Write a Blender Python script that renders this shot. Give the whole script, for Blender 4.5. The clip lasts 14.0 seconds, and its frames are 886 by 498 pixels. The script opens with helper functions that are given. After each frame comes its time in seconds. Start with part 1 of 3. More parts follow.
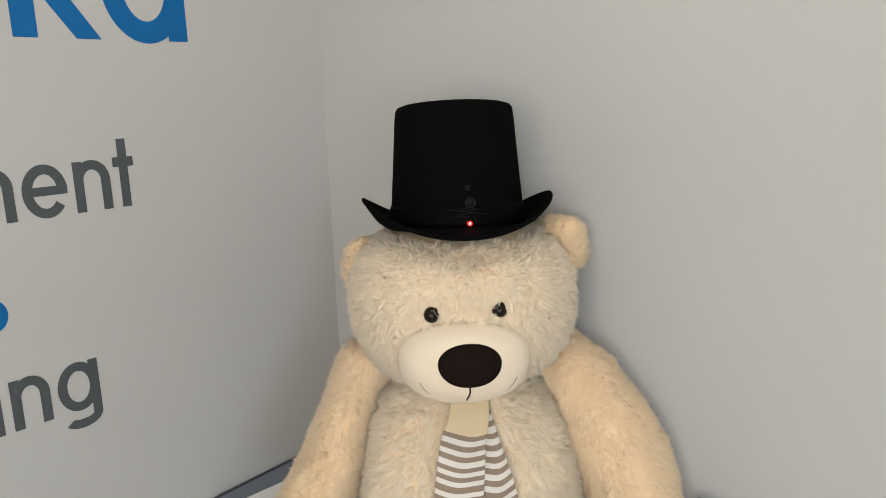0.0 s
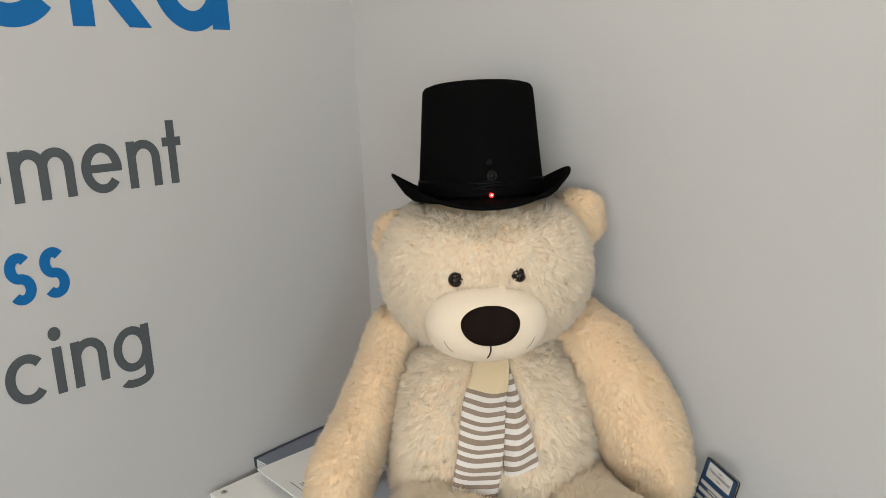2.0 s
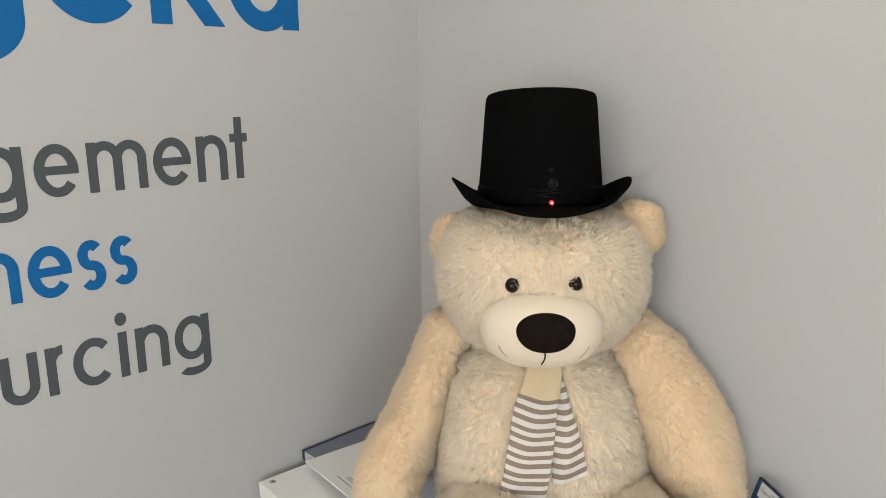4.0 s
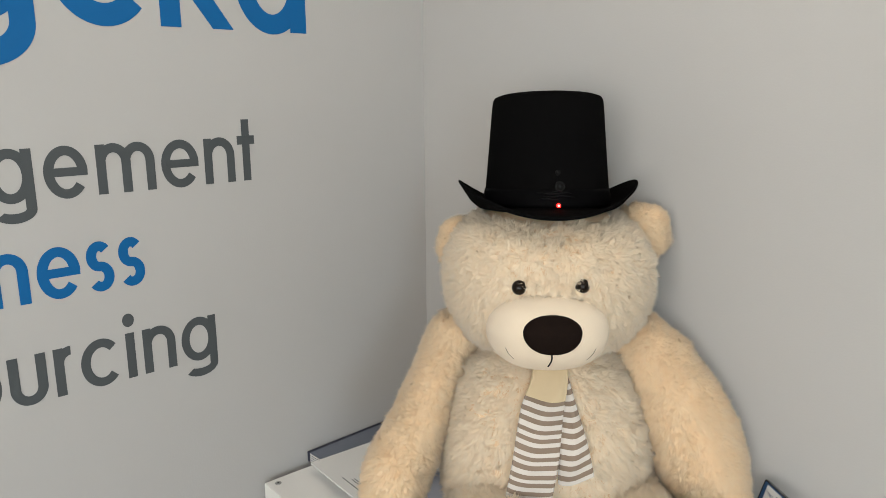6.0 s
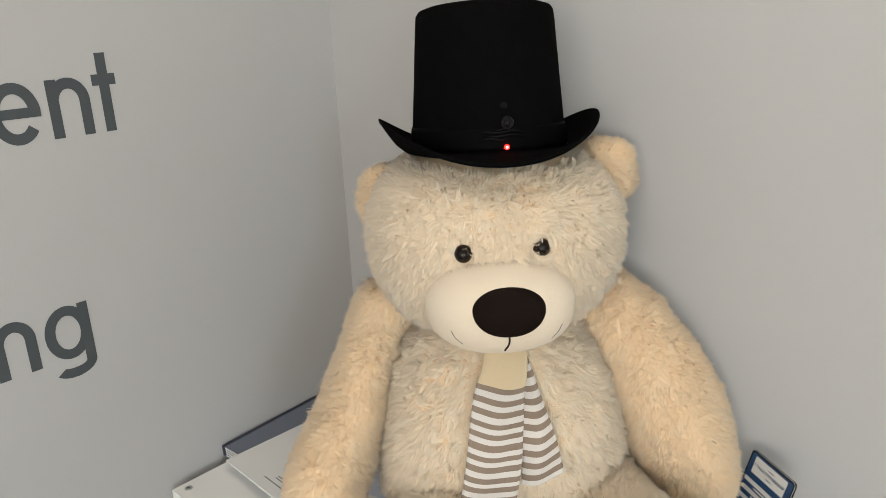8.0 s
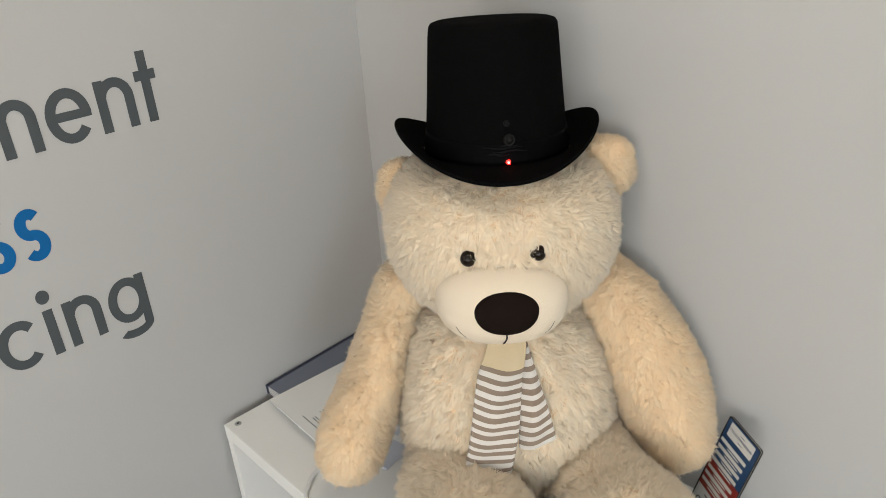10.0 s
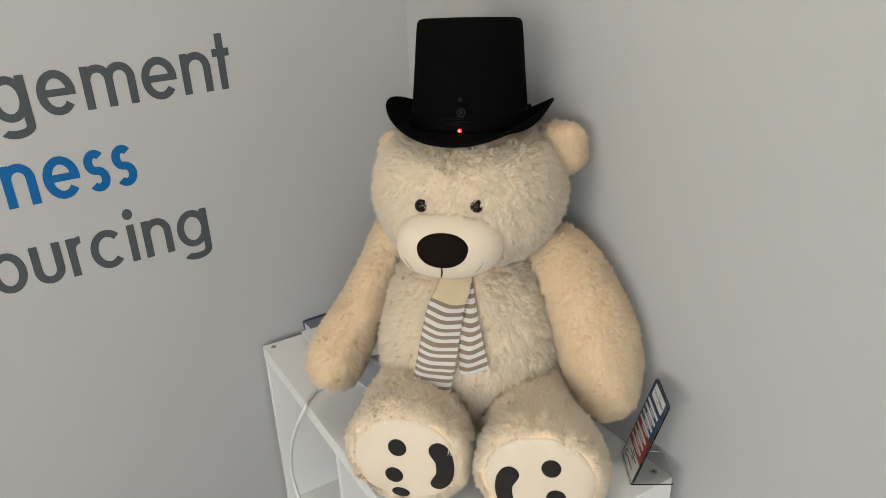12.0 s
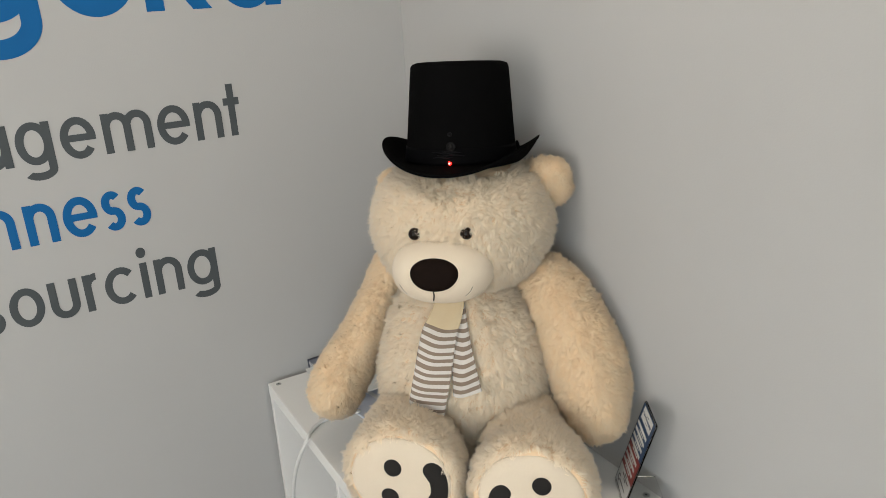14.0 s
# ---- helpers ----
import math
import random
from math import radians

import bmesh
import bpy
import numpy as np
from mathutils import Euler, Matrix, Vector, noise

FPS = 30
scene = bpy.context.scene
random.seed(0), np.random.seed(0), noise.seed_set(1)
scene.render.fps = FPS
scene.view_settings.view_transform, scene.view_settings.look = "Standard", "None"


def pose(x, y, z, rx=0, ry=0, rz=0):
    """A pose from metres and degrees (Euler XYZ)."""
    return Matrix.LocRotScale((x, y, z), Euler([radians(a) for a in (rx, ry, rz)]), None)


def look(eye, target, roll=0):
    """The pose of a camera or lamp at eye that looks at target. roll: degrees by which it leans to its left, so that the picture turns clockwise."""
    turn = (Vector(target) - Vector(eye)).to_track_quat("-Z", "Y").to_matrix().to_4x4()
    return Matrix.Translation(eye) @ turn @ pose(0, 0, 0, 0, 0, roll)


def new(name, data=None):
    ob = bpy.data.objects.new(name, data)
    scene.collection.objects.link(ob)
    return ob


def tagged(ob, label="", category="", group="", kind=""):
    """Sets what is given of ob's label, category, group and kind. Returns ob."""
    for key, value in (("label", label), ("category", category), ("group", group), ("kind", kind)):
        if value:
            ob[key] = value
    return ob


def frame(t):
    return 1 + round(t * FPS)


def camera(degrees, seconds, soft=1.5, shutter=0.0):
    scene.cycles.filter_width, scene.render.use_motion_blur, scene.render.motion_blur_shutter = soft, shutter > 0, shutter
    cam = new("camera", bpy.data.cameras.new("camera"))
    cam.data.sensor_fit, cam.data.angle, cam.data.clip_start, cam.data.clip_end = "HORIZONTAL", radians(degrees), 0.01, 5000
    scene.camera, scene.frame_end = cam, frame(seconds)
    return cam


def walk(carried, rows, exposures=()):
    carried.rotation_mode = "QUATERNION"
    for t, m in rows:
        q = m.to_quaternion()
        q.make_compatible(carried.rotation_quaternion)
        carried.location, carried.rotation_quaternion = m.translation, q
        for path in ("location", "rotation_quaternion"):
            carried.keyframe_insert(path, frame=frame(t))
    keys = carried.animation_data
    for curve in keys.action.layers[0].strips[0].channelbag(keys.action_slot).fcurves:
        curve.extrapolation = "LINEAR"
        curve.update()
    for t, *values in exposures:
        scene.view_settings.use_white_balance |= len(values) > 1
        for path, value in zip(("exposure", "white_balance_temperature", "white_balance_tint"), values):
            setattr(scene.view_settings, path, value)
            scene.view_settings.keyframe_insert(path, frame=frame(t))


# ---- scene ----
cam = camera(61.9, 14.0, soft=0.75)
PATH = [
    (0, (1.356, -1.181, 1.441), (0.091, 0.31, 1.019), -1.8),
    (0.5, (1.402, -1.215, 1.434), (0.092, 0.24, 1.023), -2.1),
    (1, (1.431, -1.234, 1.426), (0.093, 0.182, 0.973), -2.6),
    (1.5, (1.423, -1.241, 1.423), (0.09, 0.18, 0.971), -2.4),
    (2, (1.427, -1.24, 1.424), (0.096, 0.187, 0.982), -2.3),
    (2.5, (1.426, -1.24, 1.427), (0.093, 0.185, 0.989), -2.2),
    (3, (1.424, -1.245, 1.429), (0.088, 0.179, 0.994), -1.9),
    (3.5, (1.42, -1.256, 1.43), (0.009, 0.093, 0.994), -0.6),
    (6, (1.416, -1.275, 1.43), (-0.005, 0.067, 1.005), -0.4),
    (6.5, (1.419, -1.272, 1.434), (0.015, 0.093, 1.027), -0.8),
    (7, (1.415, -1.266, 1.435), (0.025, 0.107, 1.009), -0.8),
    (7.5, (1.334, -1.207, 1.43), (0.026, 0.212, 0.904), -1.8),
    (8, (1.229, -1.091, 1.414), (-0.015, 0.349, 0.798), -2.4),
    (8.2, (1.193, -1.054, 1.408), (-0.035, 0.393, 0.776), -2.1),
    (10.3, (1.329, -1.107, 1.64), (0.072, 0.153, 0.727), -3.7),
    (10.5, (1.348, -1.115, 1.649), (0.095, 0.158, 0.749), -3.6),
    (11, (1.432, -1.09, 1.655), (0.119, 0.141, 0.782), -4.4),
    (11.5, (1.575, -1.065, 1.63), (0.124, 0.023, 0.788), -3.4),
    (12, (1.736, -1.042, 1.59), (0.205, -0.048, 0.772), -2.5),
    (12.5, (1.795, -1.058, 1.565), (0.228, -0.074, 0.806), -2.1),
    (13, (1.806, -1.067, 1.551), (0.244, -0.034, 0.85), -1.9),
    (13.5, (1.825, -1.061, 1.548), (0.247, -0.026, 0.886), -2.3),
    (14, (1.842, -1.062, 1.545), (0.237, -0.059, 0.897), -3.4),
]
walk(cam, [(t, look(eye, target, roll)) for t, eye, target, roll in PATH], [(0, -0.15), (11.2, -0.15), (12.2, -0.32), (14, -0.32)])

# ---- light ----
world = bpy.data.worlds.new("world")
scene.world = world
world.use_nodes = True
wn = world.node_tree
sky = wn.nodes.new("ShaderNodeTexSky")
sky.sky_type, sky.sun_disc = "NISHITA", False
sky.sun_elevation, sky.sun_rotation = radians(40), radians(120)
wn.links.new(sky.outputs[0], wn.nodes["Background"].inputs[0])
wn.nodes["Background"].inputs[1].default_value = 0.1


def area_lamp(name, size_x, size_y, power, colour, m):
    data = bpy.data.lights.new(name, "AREA")
    data.shape, data.size, data.size_y, data.energy, data.color = "RECTANGLE", size_x, size_y, power, colour
    ob = new(name, data)
    ob.matrix_world = m
    return ob


# daylight through unseen windows: south one set by the hat's shadow
area_lamp("unseen_window_light", 2.2, 1.3, 74, (1.0, 0.935, 0.85), pose(2.5, -3.93, 1.35, 90, 0, 0))
# unseen side window light, added to brighten the west wall
area_lamp("unseen_window_light", 1.2, 1.3, 60, (0.75, 0.905, 1.0), pose(4.53, -3.25, 1.35, 90, 0, 90))
# unseen ceiling lights: a warm one added above the bear, two as fill
CEILING_LIGHTS = ((0.95, -0.65, 8, (1.0, 0.88, 0.73)), (3.3, -1.4, 4, (1.0, 0.97, 0.90)), (2.2, -3.1, 5, (1.0, 0.97, 0.90)))
for lx, ly, power, tone in CEILING_LIGHTS:
    area_lamp("added_ceiling_light", 0.6, 0.6, power, tone, pose(lx, ly, 2.55, 0, 0, 0))


# ---- materials ----
def material(name, colour, rough=0.6, other=None, scale=30.0, amount=0.5, bump=0.0, bump_scale=200.0, metal=0.0, spec=0.5, sheen=0.0):
    """A surface whose colour drifts between two tones at two scales, with fine relief."""
    m = bpy.data.materials.new(name)
    m.use_nodes = True
    n, l = m.node_tree.nodes, m.node_tree.links
    p = n["Principled BSDF"]
    p.inputs["Roughness"].default_value = rough
    p.inputs["Metallic"].default_value = metal
    p.inputs["Specular IOR Level"].default_value = spec
    p.inputs["Sheen Weight"].default_value = sheen
    co = n.new("ShaderNodeTexCoord")
    big, fine, add, mix = n.new("ShaderNodeTexNoise"), n.new("ShaderNodeTexNoise"), n.new("ShaderNodeMath"), n.new("ShaderNodeMix")
    big.inputs["Scale"].default_value, fine.inputs["Scale"].default_value = scale, scale * 9
    big.inputs["Detail"].default_value = 4
    for t in (big, fine):
        l.new(co.outputs["Object"], t.inputs["Vector"])
    add.operation, mix.data_type = "MULTIPLY_ADD", "RGBA"
    l.new(fine.outputs[0], add.inputs[0])
    add.inputs[1].default_value = amount
    l.new(big.outputs[0], add.inputs[2])
    l.new(add.outputs[0], mix.inputs[0])
    mix.inputs[6].default_value = (*colour, 1)
    mix.inputs[7].default_value = (*(other or [c * 0.9 for c in colour]), 1)
    l.new(mix.outputs[2], p.inputs["Base Color"])
    if bump:
        grain, b = n.new("ShaderNodeTexNoise"), n.new("ShaderNodeBump")
        grain.inputs["Scale"].default_value, grain.inputs["Detail"].default_value = bump_scale, 3
        l.new(co.outputs["Object"], grain.inputs["Vector"])
        l.new(grain.outputs[0], b.inputs["Height"])
        b.inputs["Strength"].default_value, b.inputs["Distance"].default_value = bump, 0.002
        l.new(b.outputs[0], p.inputs["Normal"])
    return m


def fur_material(name, colour, other, scale):
    """Plush pile: soft, matt, a little light coming through; each tuft differs slightly."""
    m = bpy.data.materials.new(name)
    m.use_nodes = True
    n, l = m.node_tree.nodes, m.node_tree.links
    p, out = n["Principled BSDF"], n["Material Output"]
    co, tex, geo, add, mix = (n.new("ShaderNode" + k) for k in ("TexCoord", "TexNoise", "NewGeometry", "Math", "Mix"))
    tex.inputs["Scale"].default_value, tex.inputs["Detail"].default_value = scale, 3
    l.new(co.outputs["Object"], tex.inputs["Vector"])
    add.operation, mix.data_type = "MULTIPLY_ADD", "RGBA"
    l.new(geo.outputs["Random Per Island"], add.inputs[0])
    add.inputs[1].default_value = 0.35
    l.new(tex.outputs[0], add.inputs[2])
    l.new(add.outputs[0], mix.inputs[0])
    mix.inputs[6].default_value, mix.inputs[7].default_value = (*colour, 1), (*other, 1)
    l.new(mix.outputs[2], p.inputs["Base Color"])
    p.inputs["Roughness"].default_value = 0.75
    p.inputs["Specular IOR Level"].default_value = 0.2
    p.inputs["Sheen Weight"].default_value = 0.4
    tr, ms = n.new("ShaderNodeBsdfTranslucent"), n.new("ShaderNodeMixShader")
    l.new(mix.outputs[2], tr.inputs["Color"])
    ms.inputs[0].default_value = 0.24
    l.new(p.outputs[0], ms.inputs[1])
    l.new(tr.outputs[0], ms.inputs[2])
    l.new(ms.outputs[0], out.inputs["Surface"])
    return m


WALL = material("wall_paint", (0.455, 0.453, 0.45), 0.85, (0.438, 0.436, 0.433), 2.0, 0.3, 0.12, 260)
# unseen ceiling, floor and far walls, kept pale to bounce light into the corner
CEIL = material("ceiling_paint", (0.84, 0.84, 0.82), 0.9, None, 3.0)
CARPET = material("carpet", (0.44, 0.39, 0.33), 0.95, (0.39, 0.34, 0.285), 14, 0.8, 0.6, 500)
FAR_WALL = material("white_bounce_paint", (0.82, 0.815, 0.80), 0.85, (0.80, 0.795, 0.78), 2.0, 0.3, 0.12, 260)
FRAME = material("window_frame_paint", (0.75, 0.75, 0.74), 0.4)
GREY_VINYL = material("grey_vinyl", (0.074, 0.085, 0.092), 0.6, (0.066, 0.076, 0.083), 20, 0.3, 0, 200, 0, 0.25)
BLUE_VINYL = material("blue_vinyl", (0.001, 0.115, 0.33), 0.6, (0.001, 0.104, 0.305), 20, 0.3, 0, 200, 0, 0.25)
MELAMINE = material("white_melamine", (0.82, 0.81, 0.79), 0.38, (0.78, 0.77, 0.75), 9, 0.3, 0.05, 300)
STEEL = material("screw_steel", (0.45, 0.45, 0.44), 0.35, None, 40, 0.3, 0, 200, 0.9)
SOCKET_SHADE = material("socket_shade", (0.03, 0.03, 0.03), 0.7)
FELT = material("black_felt", (0.0045, 0.0043, 0.0045), 0.95, (0.003, 0.003, 0.0032), 60, 0.6, 0.5, 900, 0, 0.02)
SATIN = material("black_satin", (0.003, 0.003, 0.0035), 0.6, (0.0022, 0.0022, 0.0026), 50, 0.5, 0.25, 60, 0, 0.02)
# paler, glossier copy of the satin: the folds' sheen is in its colour
SHEEN = material("satin_fold_sheen", (0.006, 0.006, 0.007), 0.45, (0.004, 0.004, 0.005), 50, 0.5, 0.25, 60, 0, 0.08)
BUTTON = material("black_button", (0.006, 0.006, 0.006), 0.45, None, 40, 0.4, 0, 200, 0, 0.12)
FUR_HEAD = fur_material("plush_pale_cream", (0.999, 0.915, 0.765), (0.998, 0.835, 0.63), 60)
# cloth under the pile; its peach also stands for warm shade between hairs
BACKING_SHADE = material("peach_backing_shade", (0.90, 0.70, 0.48), 0.9, (0.87, 0.65, 0.42), 30, 0.5, 0, 200, 0, 0.1)
FUR_LIMB = fur_material("plush_yellow_cream", (0.999, 0.86, 0.655), (0.998, 0.77, 0.505), 50)
VELOUR = material("cream_velour", (0.82, 0.71, 0.57), 0.9, (0.78, 0.665, 0.52), 25, 0.5, 0.6, 1200, 0, 0.2, 0.2)
NOSE_FELT = material("dark_brown_felt", (0.012, 0.0065, 0.0045), 0.9, (0.008, 0.0045, 0.0035), 60, 0.5, 0.4, 900, 0, 0.1)
THREAD = material("black_thread", (0.012, 0.010, 0.009), 0.8)
PAW_FELT = material("black_paw_felt", (0.012, 0.010, 0.009), 0.9, None, 50, 0.5, 0.3, 900)
EYE = material("brown_glass_eye", (0.010, 0.006, 0.004), 0.16, None, 30, 0.5, 0, 200, 0, 0.22)
SCARF_CREAM = material("cream_jersey", (0.66, 0.54, 0.36), 0.9, (0.62, 0.50, 0.325), 20, 0.5, 0.3, 700)
SCARF_WHITE = material("white_jersey", (0.66, 0.62, 0.58), 0.9, (0.63, 0.59, 0.55), 30, 0.5, 0.3, 700)
SCARF_GREY = material("taupe_jersey", (0.27, 0.205, 0.16), 0.9, (0.245, 0.185, 0.14), 30, 0.5, 0.3, 700)
PAPER = material("white_paper", (0.74, 0.74, 0.73), 0.8, (0.71, 0.71, 0.70), 8, 0.3)
INK = material("grey_ink", (0.14, 0.14, 0.15), 0.7)
NAVY = material("navy_binding", (0.022, 0.028, 0.06), 0.4, (0.018, 0.023, 0.05), 20)
SLATE = material("slate_cover", (0.16, 0.18, 0.235), 0.35, (0.14, 0.16, 0.21), 12)
BROCHURE = material("pale_blue_brochure", (0.56, 0.59, 0.68), 0.4, (0.52, 0.55, 0.64), 12)
CABLE = material("white_cable", (0.72, 0.72, 0.71), 0.35, (0.68, 0.68, 0.67), 40)
CARD_BLUE = material("card_blue", (0.022, 0.07, 0.17), 0.3, (0.018, 0.058, 0.145), 30)
CARD_RED = material("card_red", (0.30, 0.035, 0.025), 0.3, (0.25, 0.03, 0.022), 30)
CARD_WHITE = material("card_white", (0.72, 0.72, 0.71), 0.35, (0.68, 0.68, 0.67), 30)
CARD_EDGE = material("card_dark_edge", (0.02, 0.02, 0.025), 0.25)
ACRYLIC = bpy.data.materials.new("clear_acrylic")
ACRYLIC.use_nodes = True
_p = ACRYLIC.node_tree.nodes["Principled BSDF"]
_p.inputs["Base Color"].default_value, _p.inputs["Roughness"].default_value = (0.96, 0.97, 0.97, 1), 0.03
_p.inputs["Transmission Weight"].default_value, _p.inputs["IOR"].default_value = 1.0, 1.49
LED_RED = bpy.data.materials.new("red_led")
LED_RED.use_nodes = True
_p = LED_RED.node_tree.nodes["Principled BSDF"]
_p.inputs["Base Color"].default_value = (0.9, 0.1, 0.08, 1)
_p.inputs["Emission Color"].default_value, _p.inputs["Emission Strength"].default_value = (1.0, 0.003, 0.002, 1), 14

LED_CORE = bpy.data.materials.new("led_core")
LED_CORE.use_nodes = True
_p = LED_CORE.node_tree.nodes["Principled BSDF"]
_p.inputs["Emission Color"].default_value, _p.inputs["Emission Strength"].default_value = (1.0, 0.35, 0.30, 1), 4

# ---- building helpers ----
def mesh_object(name, verts, faces, mat, smooth=True, slots=None):
    me = bpy.data.meshes.new(name)
    me.from_pydata([tuple(v) for v in verts], [], [tuple(f) for f in faces])
    for m in mat if isinstance(mat, (list, tuple)) else [mat]:
        me.materials.append(m)
    if smooth:
        me.polygons.foreach_set("use_smooth", [True] * len(me.polygons))
    if slots is not None:
        me.polygons.foreach_set("material_index", slots)
    me.update()
    return new(name, me)


def under(ob, parent):
    """Parents ob, whose mesh is in world places, to a thing or part."""
    m = parent.matrix_basis.inverted() if parent.parent is None else Matrix.Identity(4)
    ob.parent = parent
    ob.matrix_parent_inverse = m
    return ob


def base(name, place, label, category, group=""):
    ob = new(name)
    ob.empty_display_size = 0.05
    ob.matrix_basis = Matrix.Translation(place)
    return tagged(ob, label, category, group)


def from_bm(name, bm, mat, smooth=False):
    bmesh.ops.recalc_face_normals(bm, faces=bm.faces)
    me = bpy.data.meshes.new(name)
    bm.to_mesh(me)
    bm.free()
    me.materials.append(mat)
    if smooth:
        me.polygons.foreach_set("use_smooth", [True] * len(me.polygons))
    return new(name, me)


def part(name, bm, mat, parent, label="", smooth=False):
    ob = from_bm(name, bm, mat, smooth)
    if label:
        tagged(ob, label)
    return under(ob, parent)


def box_bm(x0, x1, y0, y1, z0, z1, bevel=0.0, m=None):
    bm = bmesh.new()
    bmesh.ops.create_cube(bm, size=1)
    for v in bm.verts:
        v.co = Vector(((x0 + x1) / 2 + v.co.x * (x1 - x0), (y0 + y1) / 2 + v.co.y * (y1 - y0), (z0 + z1) / 2 + v.co.z * (z1 - z0)))
    if bevel:
        bmesh.ops.bevel(bm, geom=bm.edges[:], offset=bevel, segments=2, affect="EDGES", profile=0.5)
    if m is not None:
        bm.transform(m)
    return bm


def prism_bm(outline, depth, m, z0=0.0):
    """A flat outline in (u, v), raised from z0 to z0 + depth, then moved by m."""
    bm = bmesh.new()
    lo = [bm.verts.new((u, v, z0)) for u, v in outline]
    hi = [bm.verts.new((u, v, z0 + depth)) for u, v in outline]
    n = len(lo)
    bm.faces.new(lo[::-1])
    bm.faces.new(hi)
    for i in range(n):
        bm.faces.new((lo[i], lo[(i + 1) % n], hi[(i + 1) % n], hi[i]))
    bm.transform(m)
    return bm


def join_bm(pieces):
    out = bmesh.new()
    for p in pieces:
        me = bpy.data.meshes.new("piece")
        p.to_mesh(me)
        p.free()
        out.from_mesh(me)
        bpy.data.meshes.remove(me)
    return out


def rounded_rect(u0, u1, v0, v1, r, n=5):
    pts = []
    for cu, cv, a0 in ((u1 - r, v1 - r, 0), (u0 + r, v1 - r, 90), (u0 + r, v0 + r, 180), (u1 - r, v0 + r, 270)):
        for i in range(n + 1):
            a = radians(a0 + 90 * i / n)
            pts.append((cu + r * math.cos(a), cv + r * math.sin(a)))
    return pts


def ellipse(cu, cv, ru, rv, n=32):
    return [(cu + ru * math.cos(2 * math.pi * i / n), cv + rv * math.sin(2 * math.pi * i / n)) for i in range(n)]


def tube(path, radius, n=10):
    """Verts and faces of a round tube along a path of points; radius a number or a list."""
    pts = [Vector(p) for p in path]
    rr = radius if isinstance(radius, (list, tuple)) else [radius] * len(pts)
    verts, faces = [], []
    side = None
    for i, p in enumerate(pts):
        t = (pts[min(i + 1, len(pts) - 1)] - pts[max(i - 1, 0)]).normalized()
        if side is None:
            side = t.orthogonal().normalized()
        side = (side - t * side.dot(t)).normalized()
        other = t.cross(side)
        for k in range(n):
            a = 2 * math.pi * k / n
            verts.append(p + rr[i] * (math.cos(a) * side + math.sin(a) * other))
    for i in range(len(pts) - 1):
        for k in range(n):
            faces.append((i * n + k, i * n + (k + 1) % n, (i + 1) * n + (k + 1) % n, (i + 1) * n + k))
    faces.append(tuple(range(n))[::-1])
    faces.append(tuple((len(pts) - 1) * n + k for k in range(n)))
    return verts, faces


def smooth_path(points, per=8):
    """A Catmull-Rom run through the points (each a tuple of any length)."""
    p = [np.array(q, float) for q in points]
    p = [2 * p[0] - p[1]] + p + [2 * p[-1] - p[-2]]
    out = []
    for i in range(1, len(p) - 2):
        for k in range(per):
            t = k / per
            out.append(0.5 * (2 * p[i] + (p[i + 1] - p[i - 1]) * t + (2 * p[i - 1] - 5 * p[i] + 4 * p[i + 1] - p[i + 2]) * t * t + (3 * p[i] - p[i - 1] - 3 * p[i + 1] + p[i + 2]) * t ** 3))
    out.append(p[-2])
    return out


# ---- the room ----
X1, Y1, CEILING, THICK = 4.6, -4.0, 2.6, 0.12
WIN = (1.35, 3.65, 0.65, 2.05)
tagged(from_bm("wall_west", box_bm(-THICK, 0, Y1 - THICK, THICK, 0, CEILING), WALL), "light grey painted wall with vinyl lettering", "wall", kind="structure")
tagged(from_bm("wall_north", box_bm(0, X1, 0, THICK, 0, CEILING), WALL), "plain light grey painted wall behind the bear", "wall", kind="structure")
# opening added in the unseen east wall for the side fill light
SIDE = (-3.9, -2.6, 0.65, 2.05)
east = join_bm([box_bm(X1, X1 + THICK, Y1 - THICK, SIDE[0], 0, CEILING), box_bm(X1, X1 + THICK, SIDE[1], THICK, 0, CEILING), box_bm(X1, X1 + THICK, SIDE[0], SIDE[1], 0, SIDE[2]), box_bm(X1, X1 + THICK, SIDE[0], SIDE[1], SIDE[3], CEILING)])
tagged(from_bm("wall_east", east, FAR_WALL), "unseen white painted wall with an added side window opening", "wall", kind="structure")
south = join_bm([box_bm(0, WIN[0], Y1 - THICK, Y1, 0, CEILING), box_bm(WIN[1], X1, Y1 - THICK, Y1, 0, CEILING), box_bm(WIN[0], WIN[1], Y1 - THICK, Y1, 0, WIN[2]), box_bm(WIN[0], WIN[1], Y1 - THICK, Y1, WIN[3], CEILING)])
tagged(from_bm("wall_south", south, FAR_WALL), "unseen white painted wall with a window opening, pale to bounce light", "wall", kind="structure")
tagged(from_bm("floor", box_bm(-THICK, X1 + THICK, Y1 - THICK, THICK, -0.1, 0), CARPET), "unseen beige carpet floor, pale to bounce warm light", "floor", kind="structure")
tagged(from_bm("ceiling", box_bm(-THICK, X1 + THICK, Y1 - THICK, THICK, CEILING, CEILING + 0.1), CEIL), "plain white office ceiling", "ceiling", kind="structure")
fx0, fx1, fz0, fz1 = WIN
frame_bm = join_bm([box_bm(fx0, fx0 + 0.05, Y1 - 0.09, Y1 - 0.04, fz0, fz1), box_bm(fx1 - 0.05, fx1, Y1 - 0.09, Y1 - 0.04, fz0, fz1), box_bm(fx0 + 0.05, fx1 - 0.05, Y1 - 0.09, Y1 - 0.04, fz0, fz0 + 0.05), box_bm(fx0 + 0.05, fx1 - 0.05, Y1 - 0.09, Y1 - 0.04, fz1 - 0.05, fz1)])
